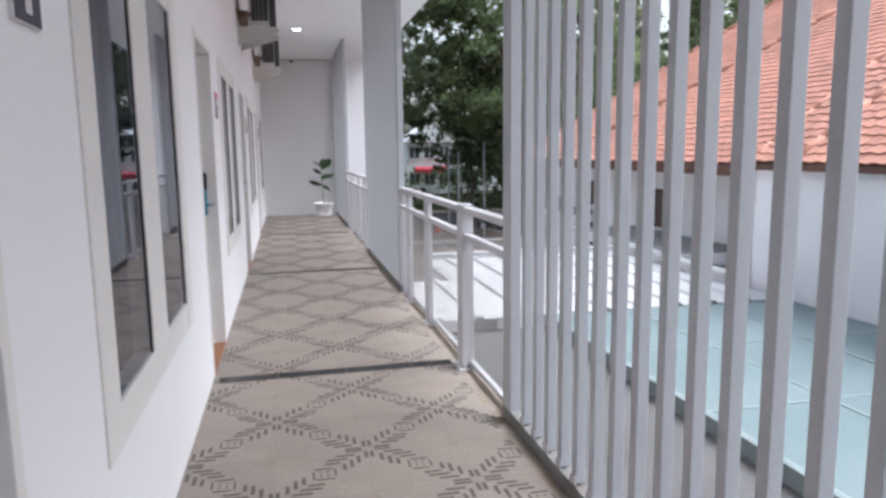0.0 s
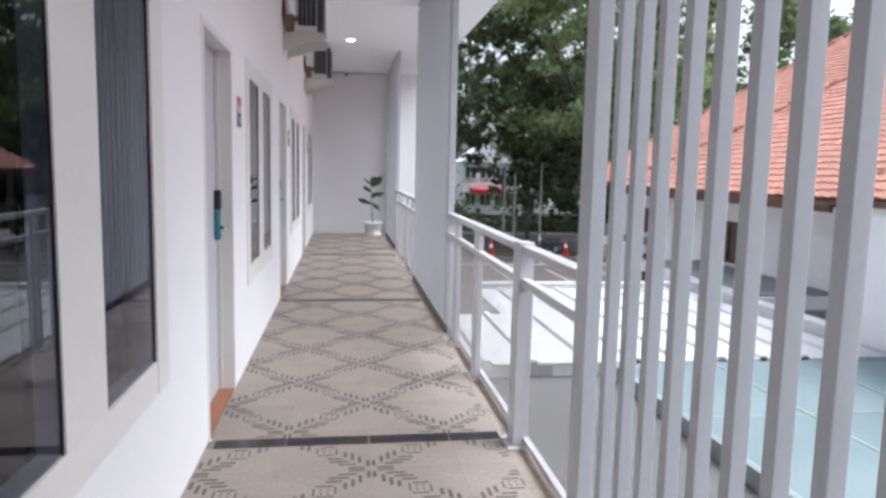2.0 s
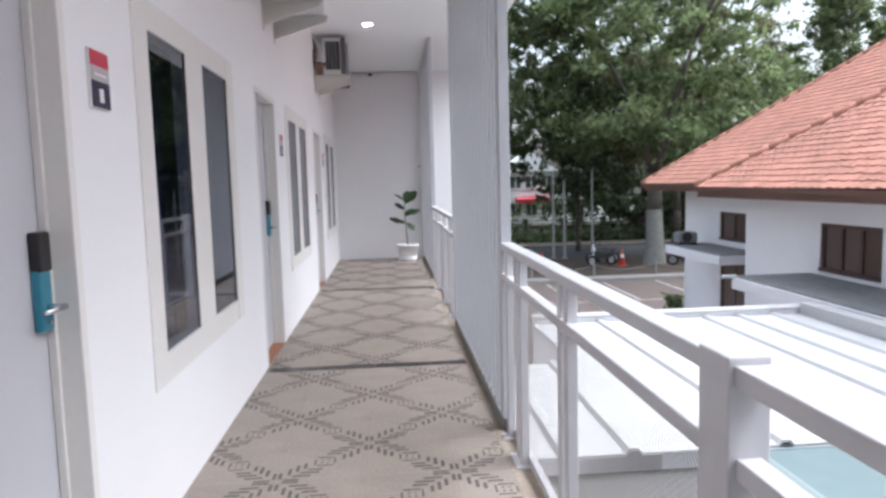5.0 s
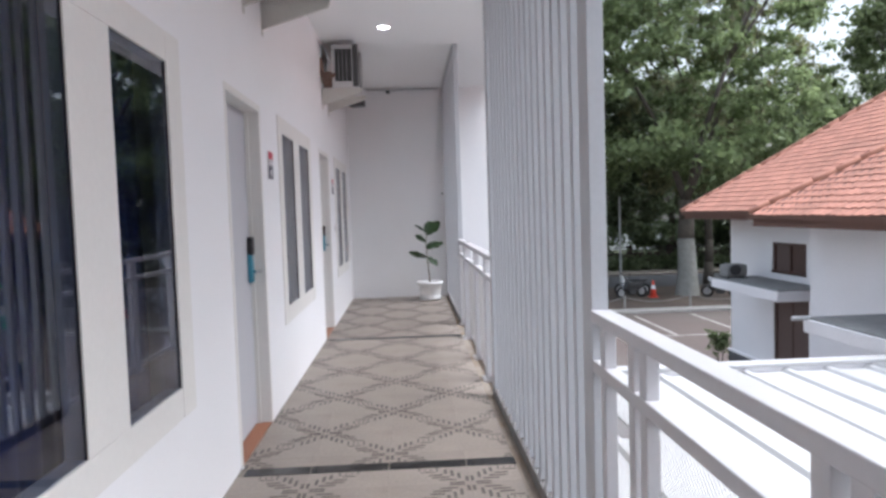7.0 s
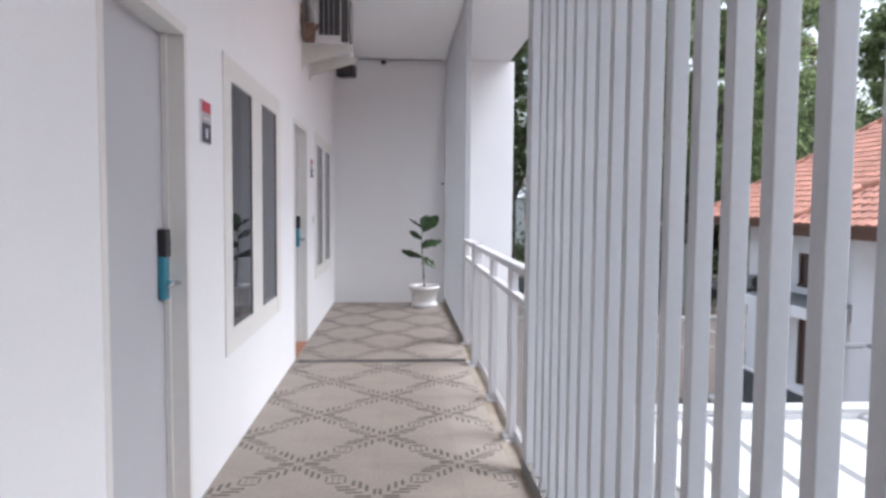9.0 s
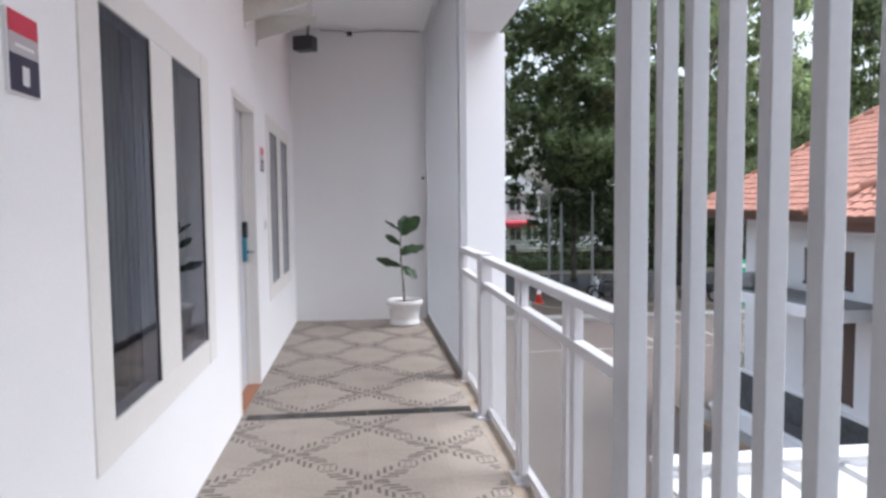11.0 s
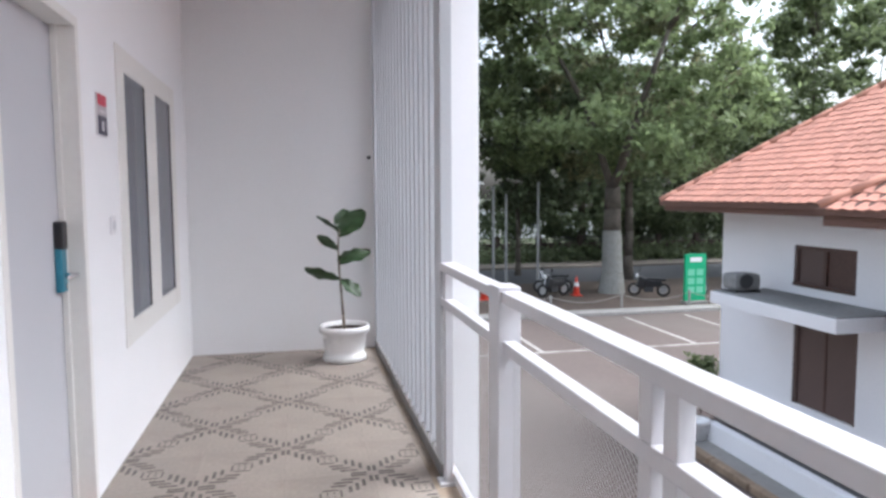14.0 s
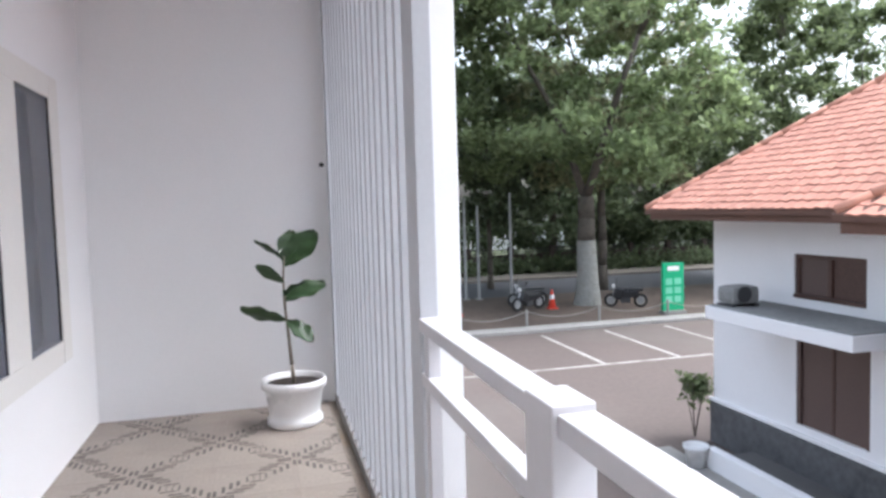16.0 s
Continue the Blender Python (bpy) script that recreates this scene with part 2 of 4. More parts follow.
def thing(name, label, category, at=(0, 0, 0), group="", kind="", turn=0):
    ob = new(name)
    ob.matrix_basis = pose(*at, 0, 0, turn)
    return tagged(ob, label, category, group, kind)


def structure(name, bm, material, label="", category=""):
    return tagged(new(name, mesh_of(name, bm, material)), label, category, kind="structure")


def raw_mesh(name, verts, faces, material):
    me = bpy.data.meshes.new(name)
    me.from_pydata(verts, [], faces)
    me.materials.append(material)
    return me


# ---------- plan ----------
WX = -0.035            # face of the room wall
CEIL = 3.315
END = 16.774           # face of the end wall
EDGE = 1.50            # middle line of the rail and screens
STRIPS = (2.02, 5.757, 9.449, 13.195)
DOORS = ((2.08, 2.93), (5.80, 6.65), (9.51, 10.36), (13.21, 14.06))
WINDOWS = (0.54, 4.265, 8.005, 11.74, 15.45)     # middles
WIN_W, WIN_Z0, WIN_Z1 = 1.62, 0.54, 2.09
DOOR_TOP = 2.06
START = -2.5


def wall_cells(bm, axis_y0, axis_y1, z0, z1, openings, x0, x1):
    """A wall between x0 and x1 with rectangular openings (y0, y1, z0, z1) right through it."""
    ys = sorted({axis_y0, axis_y1, *[v for o in openings for v in o[:2]]})
    zs = sorted({z0, z1, *[v for o in openings for v in o[2:]]})

    def solid(i, j):
        if i < 0 or j < 0 or i >= len(ys) - 1 or j >= len(zs) - 1:
            return False
        cy, cz = (ys[i] + ys[i + 1]) / 2, (zs[j] + zs[j + 1]) / 2
        return not any(o[0] < cy < o[1] and o[2] < cz < o[3] for o in openings)

    def quad(*p):
        bm.faces.new([bm.verts.new(q) for q in p])

    for i in range(len(ys) - 1):
        for j in range(len(zs) - 1):
            if not solid(i, j):
                continue
            a, b, c, d = ys[i], ys[i + 1], zs[j], zs[j + 1]
            quad((x1, a, c), (x1, b, c), (x1, b, d), (x1, a, d))
            quad((x0, b, c), (x0, a, c), (x0, a, d), (x0, b, d))
            if not solid(i - 1, j):
                quad((x0, a, c), (x1, a, c), (x1, a, d), (x0, a, d))
            if not solid(i + 1, j):
                quad((x1, b, c), (x0, b, c), (x0, b, d), (x1, b, d))
            if not solid(i, j - 1):
                quad((x0, b, c), (x1, b, c), (x1, a, c), (x0, a, c))
            if not solid(i, j + 1):
                quad((x0, a, d), (x1, a, d), (x1, b, d), (x0, b, d))
    bmesh.ops.remove_doubles(bm, verts=bm.verts[:], dist=0.0005)
    return bm


# ---------- corridor shell ----------
holes = [(a, b, 0.0, DOOR_TOP) for a, b in DOORS]
holes += [(c - WIN_W / 2, c + WIN_W / 2, WIN_Z0, WIN_Z1) for c in WINDOWS]
structure("wall_west", wall_cells(bmesh.new(), START, END, -0.3, CEIL, holes, WX - 0.2, WX), M_WALL, "smooth white painted corridor wall with doors and windows", "wall")
structure("wall_north", box(-3.6, 2.42, END, END + 0.2, -3.3, CEIL, bevel=0.008), M_WALL, "plain white painted end wall of the corridor", "wall")
structure("wall_south", box(-3.6, 2.42, START - 0.2, START, -3.3, CEIL), M_WALL, "plain white wall closing the corridor", "wall")
structure("ceiling", box(-3.6, 2.36, START - 0.2, END + 0.2, CEIL, CEIL + 0.22, bevel=0.01), M_CEIL, "smooth white painted corridor ceiling", "ceiling")
structure("wall_rooms_back", box(-3.6, -3.4, START, END, -0.3, CEIL), M_DARKROOM, "back wall of the guest rooms", "wall")
structure("floor_rooms", box(-3.4, WX - 0.2, START, END, -0.3, -0.004), M_DARKROOM, "dark floor of the guest rooms", "floor")
structure("facade_below", box(-0.2, 1.3, START, END, -3.3, -0.3), M_WALL, "white lower storey wall under the corridor", "wall")
for k, y in enumerate((2.97, 6.70, 10.41, 14.1)):
    structure("wall_room_" + str(k + 1), box(-3.4, WX - 0.2, y + 0.02, y + 0.14, 0, CEIL), M_DARKROOM, "partition wall between guest rooms", "wall")

floor = structure("floor", box(-0.2, 1.43, START, END, -0.3, -0.0015), M_GROUT, "beige patterned ceramic tile corridor floor, slightly stained", "floor")
part("floor_edge", box(1.43, 1.575, START, END, -0.3, -0.005, bevel=0.004), M_EDGE, floor, "worn stained concrete floor edge")


# ---------- doors ----------
def door(y0, y1, name):
    d = tagged(new(name), "closed pale grey door in a deep cream frame", "door", kind="structure")
    d.matrix_basis = pose(WX, y0, 0)
    w = y1 - y0
    jx0, jx1 = -0.19, 0.004
    for a, b in ((0.0, 0.042), (w - 0.042, w)):
        part("jamb", box(jx0, jx1, a, b, 0.0, DOOR_TOP - 0.042, bevel=0.004), M_FRAME, d, "cream painted door jamb")
    part("head", box(jx0, jx1, 0.0, w, DOOR_TOP - 0.042, DOOR_TOP, bevel=0.004), M_FRAME, d, "cream painted door head")
    for a, b in ((0.042, 0.056), (w - 0.056, w - 0.042)):
        part("door_stop", box(-0.088, -0.066, a, b, 0.0, DOOR_TOP - 0.042), M_FRAME, d)
    part("door_leaf", box(-0.132, -0.09, 0.046, w - 0.046, 0.012, DOOR_TOP - 0.046, bevel=0.003), M_DOOR, d, "pale grey laminate door leaf")
    part("threshold", box(-0.19, 0.0, 0.0, w, -0.01, 0.006, bevel=0.002), M_TERRA, d, "reddish brown threshold")
    lock = part("lock_body", box(-0.09, -0.062, w - 0.125, w - 0.058, 0.93, 1.12, bevel=0.008), M_TEAL, d, "teal electronic lock body")
    part("lock_cover", box(-0.09, -0.056, w - 0.126, w - 0.057, 1.105, 1.222, bevel=0.009), M_BLACK, lock, "black lock reader")
    b = tube(bmesh.new(), (-0.064, w - 0.09, 1.0), (-0.018, w - 0.09, 1.0), 0.011)
    tube(b, (-0.02, w - 0.075, 1.0), (-0.02, w - 0.195, 1.0), 0.009, 0.007)
    lathe(b, ((0.0, 0), (0.022, 0), (0.022, 0.008), (0.0, 0.01)), 16)
    part("handle", b, M_CHROME, lock, "chrome lever handle", True)
    part("keyhole", tube(bmesh.new(), (-0.063, w - 0.09, 0.955), (-0.056, w - 0.09, 0.955), 0.008), M_CHROME, lock)
    return d


for k, (a, b) in enumerate(DOORS):
    door(a, b, "door_" + str(k + 1))


# ---------- windows and curtains ----------
def window(c, name):
    w = tagged(new(name), "twin-pane window with tinted glass in a wide cream frame", "window", kind="structure")
    w.matrix_basis = pose(WX, c, 0)
    h, f, fz, ml = WIN_W / 2, 0.155, 0.122, 0.145
    for a, b in ((-h, -h + f), (h - f, h)):
        part("stile", box(-0.07, 0.008, a, b, WIN_Z0, WIN_Z1, bevel=0.004), M_FRAME, w)
    part("mullion", box(-0.07, 0.005, -ml, ml, WIN_Z0 + fz, WIN_Z1 - fz, bevel=0.003), M_FRAME, w)
    part("sill", box(-0.07, 0.006, -h + f, h - f, WIN_Z0, WIN_Z0 + fz, bevel=0.003), M_FRAME, w, "cream window sill rail")
    part("head", box(-0.07, 0.006, -h + f, h - f, WIN_Z1 - fz, WIN_Z1, bevel=0.003), M_FRAME, w)
    for a, b in ((-h + f, -ml), (ml, h - f)):
        p = part("pane", box(-0.010, -0.004, a - 0.006, b + 0.006, WIN_Z0 + fz - 0.006, WIN_Z1 - fz + 0.006), M_GLASS, w, "dark tinted glass pane")
        p.visible_shadow = False
        for c0, c1 in ((a, a + 0.008), (b - 0.008, b)):
            part("gasket", box(-0.0035, -0.0005, c0, c1, WIN_Z0 + fz, WIN_Z1 - fz), M_BLACK, p, "black rubber glazing gasket")
    return w


def curtain(y0, y1, label):
    n, rows = int((y1 - y0) * 110), 8
    verts, faces = [], []
    for s in (0.0, -0.004):
        for i in range(n + 1):
            y = y0 + (y1 - y0) * i / n
            for j in range(rows + 1):
                z = -0.004 + 2.29 * j / rows
                ph = y * 62 + 1.7 * math.sin(y * 7)
                verts.append((s + 0.028 * math.sin(ph) * (1 - 0.25 * j / rows) + 0.006 * math.sin(ph * 2.3 + j), y + 0.006 * math.sin(ph + 1.2), z))
    off = (n + 1) * (rows + 1)
    for i in range(n):
        for j in range(rows):
            a = i * (rows + 1) + j
            faces.append((a, a + rows + 1, a + rows + 2, a + 1))
            faces.append((off + a + 1, off + a + rows + 2, off + a + rows + 1, off + a))
    c = thing("curtain", label, "curtain", (WX - 0.16, 0, 0), group="room curtains")
    me = raw_mesh("cloth", verts, faces, M_CURTAIN)
    me.polygons.foreach_set("use_smooth", [True] * len(me.polygons))
    piece("cloth", me, c)
    part("curtain_rod", tube(bmesh.new(), (0, y0 - 0.05, 2.29), (0, y1 + 0.05, 2.29), 0.012), M_CHROME, c)
    return c


for k, c in enumerate(WINDOWS):
    window(c, "window_" + str(k + 1))
for y0, y1 in ((3.46, 3.8), (4.3, 5.04), (7.2, 8.74), (10.95, 11.3), (11.75, 12.52), (14.7, 16.25)):
    curtain(y0, y1, "blue-grey pleated curtain hanging behind the tinted window")


# ---------- small wall things ----------
def room_sign(y):
    s = thing("room_sign", "small red, grey and navy room number sign on the wall", "sign", (WX, y, 1.6), group="room signs")
    w, h = 0.145, 0.19
    part("backing", box(0.0, 0.010, -w / 2, w / 2, 0, h, bevel=0.002), M_SIGNWHITE, s)
    part("red_band", box(0.010, 0.0125, -w / 2 + 0.004, w / 2 - 0.004, h * 0.72, h - 0.004), M_RED, s, "red band")
    part("grey_band", box(0.010, 0.0125, -w / 2 + 0.004, w / 2 - 0.004, h * 0.47, h * 0.72), M_SIGNGREY, s, "grey patterned band")
    nb = part("navy_band", box(0.010, 0.0125, -w / 2 + 0.004, w / 2 - 0.004, 0.004, h * 0.47), M_NAVY, s, "navy band")
    b = bx(bmesh.new(), 0.0125, 0.0138, -0.016, 0.016, 0.022, 0.066, bevel=0.0)
    part("pictogram", b, M_SIGNWHITE, nb)
    part("print_bar", box(0.0125, 0.0138, -0.045, 0.045, h * 0.56, h * 0.60), M_SIGNWHITE, s)


for y in (3.15, 6.86, 10.60, 14.34):
    room_sign(y)

sw = thing("light_switch", "white plastic light switch plate on the wall", "switch", (WX, 14.47, 1.14))
part("plate", box(0, 0.009, -0.04, 0.04, 0, 0.085, bevel=0.003), M_SIGNWHITE, sw)
part("rocker", box(0.009, 0.013, -0.02, 0.02, 0.02, 0.065, bevel=0.002), M_RAIL, sw)


def air_conditioner(at, label, group="", turn=0, paint=None):
    a = thing("air_conditioner", label, "air conditioner", at, group=group, turn=turn)
    x0, x1, L, H = 0.13, 0.42, 0.76, 0.50
    part("casing", box(x0, x1, 0, L, 0.03, H, bevel=0.012), paint or M_ACBODY, a)
    g = part("side_grille", box(x0 + 0.035, x1 - 0.07, -0.006, -0.001, 0.09, H - 0.05), M_ACDARK, a, "dark louvred side grille")
    lv = mesh_of("louvre", box(-0.09, 0.09, -0.006, 0.006, -0.0025, 0.0025, rot=Matrix.Rotation(radians(35), 4, "X")), M_ACDARK)
    for k in range(16):
        piece("louvre", lv, g, pose((x0 + x1 - 0.035) / 2, -0.010, 0.108 + k * 0.022))
    for k in range(3):
        part("grille_bar", box(x0 + 0.075 + k * 0.045, x0 + 0.078 + k * 0.045, -0.018, -0.006, 0.09, H - 0.05), M_ACBODY, g)
    fan = part("fan_guard", tube(bmesh.new(), (x1 - 0.004, 0.30, 0.27), (x1 + 0.012, 0.30, 0.27), 0.21, seg=32), M_ACDARK, a, "dark round fan guard")
    for r in (0.05, 0.1, 0.15, 0.2):
        rg = bmesh.new()
        for k in range(24):
            t0, t1 = 2 * math.pi * k / 24, 2 * math.pi * (k + 1) / 24
            tube(rg, (x1 + 0.016, 0.30 + r * math.cos(t0), 0.27 + r * math.sin(t0)), (x1 + 0.016, 0.30 + r * math.cos(t1), 0.27 + r * math.sin(t1)), 0.003, seg=5, caps=False)
        part("guard_ring", rg, paint or M_ACBODY, fan)
    part("end_panel", box(x1 - 0.06, x1 + 0.002, -0.004, 0.012, 0.03, H, bevel=0.004), M_ACDARK, a, "dark corner panel")
    for y2 in (0.10, 0.62):
        b = bx(bmesh.new(), 0.0, 0.46, y2 - 0.02, y2 + 0.02, 0.0, 0.03)
        bx(b, 0.0, 0.006, y2 - 0.02, y2 + 0.02, -0.2, 0.0)
        br = part("bracket", b, M_BRACKET, a, "cream steel bracket")
        e = bmesh.new()
        vs = [e.verts.new(p) for p in ((0.006, y2 - 0.012, -0.16), (0.006, y2 - 0.012, 0.0), (0.45, y2 - 0.012, 0.0), (0.45, y2 - 0.012, -0.02), (0.006, y2 + 0.012, -0.16), (0.006, y2 + 0.012, 0.0), (0.45, y2 + 0.012, 0.0), (0.45, y2 + 0.012, -0.02))]
        for q in ((0, 1, 2, 3), (7, 6, 5, 4), (0, 3, 7, 4), (3, 2, 6, 7), (2, 1, 5, 6), (1, 0, 4, 5)):
            e.faces.new([vs[i] for i in q])
        part("gusset", e, M_BRACKET, br)
    p = bmesh.new()
    pts = [(0.17, 0.02, 0.18), (0.10, -0.04, 0.12), (0.05, -0.05, 0.06), (0.02, -0.02, 0.20), (0.0, 0.03, 0.36)]
    for q, r in zip(pts, pts[1:]):
        tube(p, q, r, 0.022, seg=10)
    part("pipe", p, M_PIPE, a, "brown wrapped refrigerant pipe", True)
    part("valve_cover", box(0.03, 0.125, -0.02, 0.06, 0.03, 0.2, bevel=0.01), M_PIPE, a, "brown taped pipe bundle")


for y in (9.94, 13.65):
    air_conditioner((WX, y, 2.755), "grey-white outdoor air conditioner unit on cream wall brackets", "corridor outdoor units")

dl = thing("downlight", "round lit white recessed downlight in the ceiling", "ceiling light", (0.70, 13.2, CEIL))
b = lathe(bmesh.new(), ((0.062, 0.0), (0.062, -0.005), (0.075, -0.006), (0.08, 0.0)), 32)
part("trim_ring", b, M_SIGNWHITE, dl)
b = bmesh.new()
bmesh.ops.create_circle(b, cap_ends=True, segments=32, radius=0.061, matrix=Matrix.Translation((0, 0, -0.003)))
part("lens", b, M_LAMP, dl, "glowing lens")

sp = thing("loudspeaker", "small black loudspeaker mounted high in the corridor corner", "speaker", (0.16, 16.42, 2.995), turn=-20)
part("cabinet", box(-0.11, 0.11, -0.08, 0.08, 0, 0.15, bevel=0.012), M_BLACK, sp)
part("grille", box(-0.095, 0.095, -0.088, -0.08, 0.012, 0.138, bevel=0.003), M_ACDARK, sp, "dark speaker grille")
b = tube(bmesh.new(), (0, 0.06, 0.15), (0, 0.10, 0.318), 0.012)
part("arm", b, M_BLACK, sp)

cb = thing("cable", "thin grey cable along the ceiling edge with a black plug", "cable", (0, 0, 0))
b = bmesh.new()
pts = [(0.30, 16.75, 3.30), (0.55, 16.75, 3.295), (0.62, 16.75, 3.275), (0.9, 16.755, 3.307), (1.42, 16.755, 3.307)]
for p, q in zip(pts, pts[1:]):
    tube(b, p, q, 0.006, seg=8)
part("wire", b, M_POLE, cb)
part("plug", box(0.60, 0.66, 16.715, 16.77, 3.24, 3.285, bevel=0.006), M_BLACK, cb, "black plug")

bo = thing("wall_bolt", "small dark bolt fixing the screen to the wall", "bolt", (1.445, END, 1.64))
part("bolt_head", tube(bmesh.new(), (0, -0.03, 0), (0, 0, 0), 0.016), M_BLACK, bo)


# ---------- slat screens ----------
SLAT_H = CEIL - 0.06
SLAT_ME = mesh_of("slat", box(-0.02, 0.02, -0.02, 0.02, 0.07, SLAT_H, bevel=0.003), M_SLAT)
CLIP_ME = mesh_of("clip", box(-0.026, -0.0205, -0.026, 0.026, 0.062, 0.10, bevel=0.002), M_RAIL)


def screen(y0, y1, near_post=True, far_post=True, shift=0.0):
    s = thing("slat_screen", "grey painted steel screen of upright slats standing on a channel", "screen", (EDGE + 0.005, 0, 0), group="slat screens")
    part("bottom_channel", box(-0.028, 0.028, y0, y1, -0.012, 0.062, bevel=0.003), M_CHANNEL, s, "dark grey bottom channel")
    part("top_channel", box(-0.028, 0.028, y0, y1, SLAT_H, CEIL, bevel=0.003), M_SLAT, s)
    a, b = y0, y1
    if near_post:
        part("end_post", box(-0.027, 0.027, y0, y0 + 0.117, 0.062, SLAT_H, bevel=0.003), M_SLAT, s)
        a = y0 + 0.13
    if far_post:
        part("end_post", box(-0.027, 0.027, y1 - 0.117, y1, 0.062, SLAT_H, bevel=0.003), M_SLAT, s)
        b = y1 - 0.13
    y = b - 0.151 + shift
    while y > a:
        o = piece("slat", SLAT_ME, s, pose(0, y, 0))
        piece("clip", CLIP_ME, o)
        y -= 0.148
    return s


screen(-1.6, 4.82, near_post=False)
screen(8.02, 10.78, shift=0.0)
screen(13.95, 16.757)


# ---------- rails ----------
def mesh_panel(y0, y1, z0, z1):
    """Expanded metal: slanting strands that cross into flat diamonds."""
    px, pz, hw = 0.024, 0.0095, 0.0009
    verts, faces = [], []
    nz = int((z1 - z0) / pz)
    ny = int((y1 - y0) / (px / 2))
    for j in range(nz):
        zb = z0 + j * pz
        for i in range(ny):
            ya, yb = y0 + i * px / 2, y0 + (i + 1) * px / 2
            up = (i + j) % 2 == 0
            za, zc = (zb, zb + pz) if up else (zb + pz, zb)
            k = len(verts)
            verts += [(-0.0006, ya, za - hw), (0.0006, ya, za + hw), (0.0006, yb, zc + hw), (-0.0006, yb, zc - hw)]
            faces.append((k, k + 1, k + 2, k + 3))
    return raw_mesh("mesh_panel", verts, faces, M_MESH)


def rail(y0, y1, big, pairs, singles):
    r = thing("balcony_railing", "white painted steel railing with mesh panels along the corridor", "railing", (EDGE, 0, 0), group="corridor railings")
    part("top_rail", box(-0.027, 0.038, y0, y1, 0.976, 1.014, bevel=0.004), M_RAIL, r, "broad flat top rail")
    part("middle_rail", box(-0.022, 0.022, y0, y1, 0.815, 0.853, bevel=0.003), M_RAIL, r)
    part("bottom_rail", box(0.012, 0.042, y0, y1, 0.02, 0.055, bevel=0.003), M_RAIL, r)
    p = part("main_post", box(-0.038, 0.038, big - 0.055, big + 0.055, 0.0, 1.028, bevel=0.004), M_RAIL, r, "broad main post")
    part("base_plate", box(-0.065, 0.06, big - 0.085, big + 0.085, -0.012, 0.008, bevel=0.003), M_RAIL, p)
    stops = [y0, big]
    for c in pairs:
        stops.append(c)
        for d in (-0.045, 0.045):
            q = part("baluster", box(-0.018, 0.018, c + d - 0.024, c + d + 0.024, 0.0, 0.98, bevel=0.003), M_RAIL, r)
            part("base_plate", box(-0.045, 0.045, c + d - 0.045, c + d + 0.045, -0.012, 0.006, bevel=0.002), M_RAIL, q)
    for c in singles:
        stops.append(c)
        q = part("baluster", box(-0.018, 0.018, c - 0.024, c + 0.024, 0.0, 0.98, bevel=0.003), M_RAIL, r)
        part("base_plate", box(-0.045, 0.045, c - 0.045, c + 0.045, -0.012, 0.006, bevel=0.002), M_RAIL, q)
    stops = sorted(stops + [y1])
    for a, b in zip(stops, stops[1:]):
        if b - a > 0.2:
            o = piece("mesh_panel", mesh_panel(a + 0.02, b - 0.02, 0.055, 0.815), r, pose(0.012, 0, 0))
            tagged(o, "white expanded metal mesh panel")


rail(4.83, 8.02, 5.645, (6.78, 7.61), (7.92,))
rail(10.79, 13.95, 13.04, (11.24, 12.04), (13.90,))


# ---------- potted fig ----------
pot = thing("flower_pot", "white ceramic flower pot with a rolled rim on the floor", "pot", (1.19, 16.36, 0))
prof = ((0.0, 0.0), (0.158, 0.0), (0.172, 0.012), (0.172, 0.045), (0.158, 0.06), (0.160, 0.09), (0.178, 0.225), (0.200, 0.235), (0.203, 0.262), (0.196, 0.285), (0.183, 0.285), (0.176, 0.25), (0.17, 0.23))
part("pot_body", lathe(bmesh.new(), prof, 48), M_POT, pot, smooth=True)
b = bmesh.new()
bmesh.ops.create_circle(b, cap_ends=True, segments=32, radius=0.176, matrix=Matrix.Translation((0, 0, 0.25)))
part("soil", b, M_SOIL, pot, "dark potting soil")


def fig_leaf(length, width, droop):
    """A broad fiddle-shaped leaf with a folded midrib and wavy edge, along +x from the stalk."""
    verts, faces, n, m = [], [], 14, 4
    for i in range(n + 1):
        u = i / n
        half = width / 2 * (math.sin(math.pi * min(1, u * 0.93 + 0.05)) ** 0.7) * (0.55 + 0.6 * u if u < 0.75 else 1.0)
        for j in range(-m, m + 1):
            v = j / m
            z = 0.10 * width * abs(v) ** 1.2 - droop * length * u * u + 0.05 * width * math.sin(u * 16 + j) * abs(v)
            verts.append((length * u * (1 - 0.12 * droop), half * v, z))
    w = 2 * m + 1
    for i in range(n):
        for j in range(2 * m):
            a = i * w + j
            faces.append((a, a + 1, a + w + 1, a + w))
    top = len(verts)
    verts += [(x, y, z - 0.0015) for x, y, z in verts]
    faces += [tuple(top + i for i in reversed(f)) for f in faces]
    me = raw_mesh("leaf", verts, faces, M_FIG)
    me.polygons.foreach_set("use_smooth", [True] * len(me.polygons))
    return me


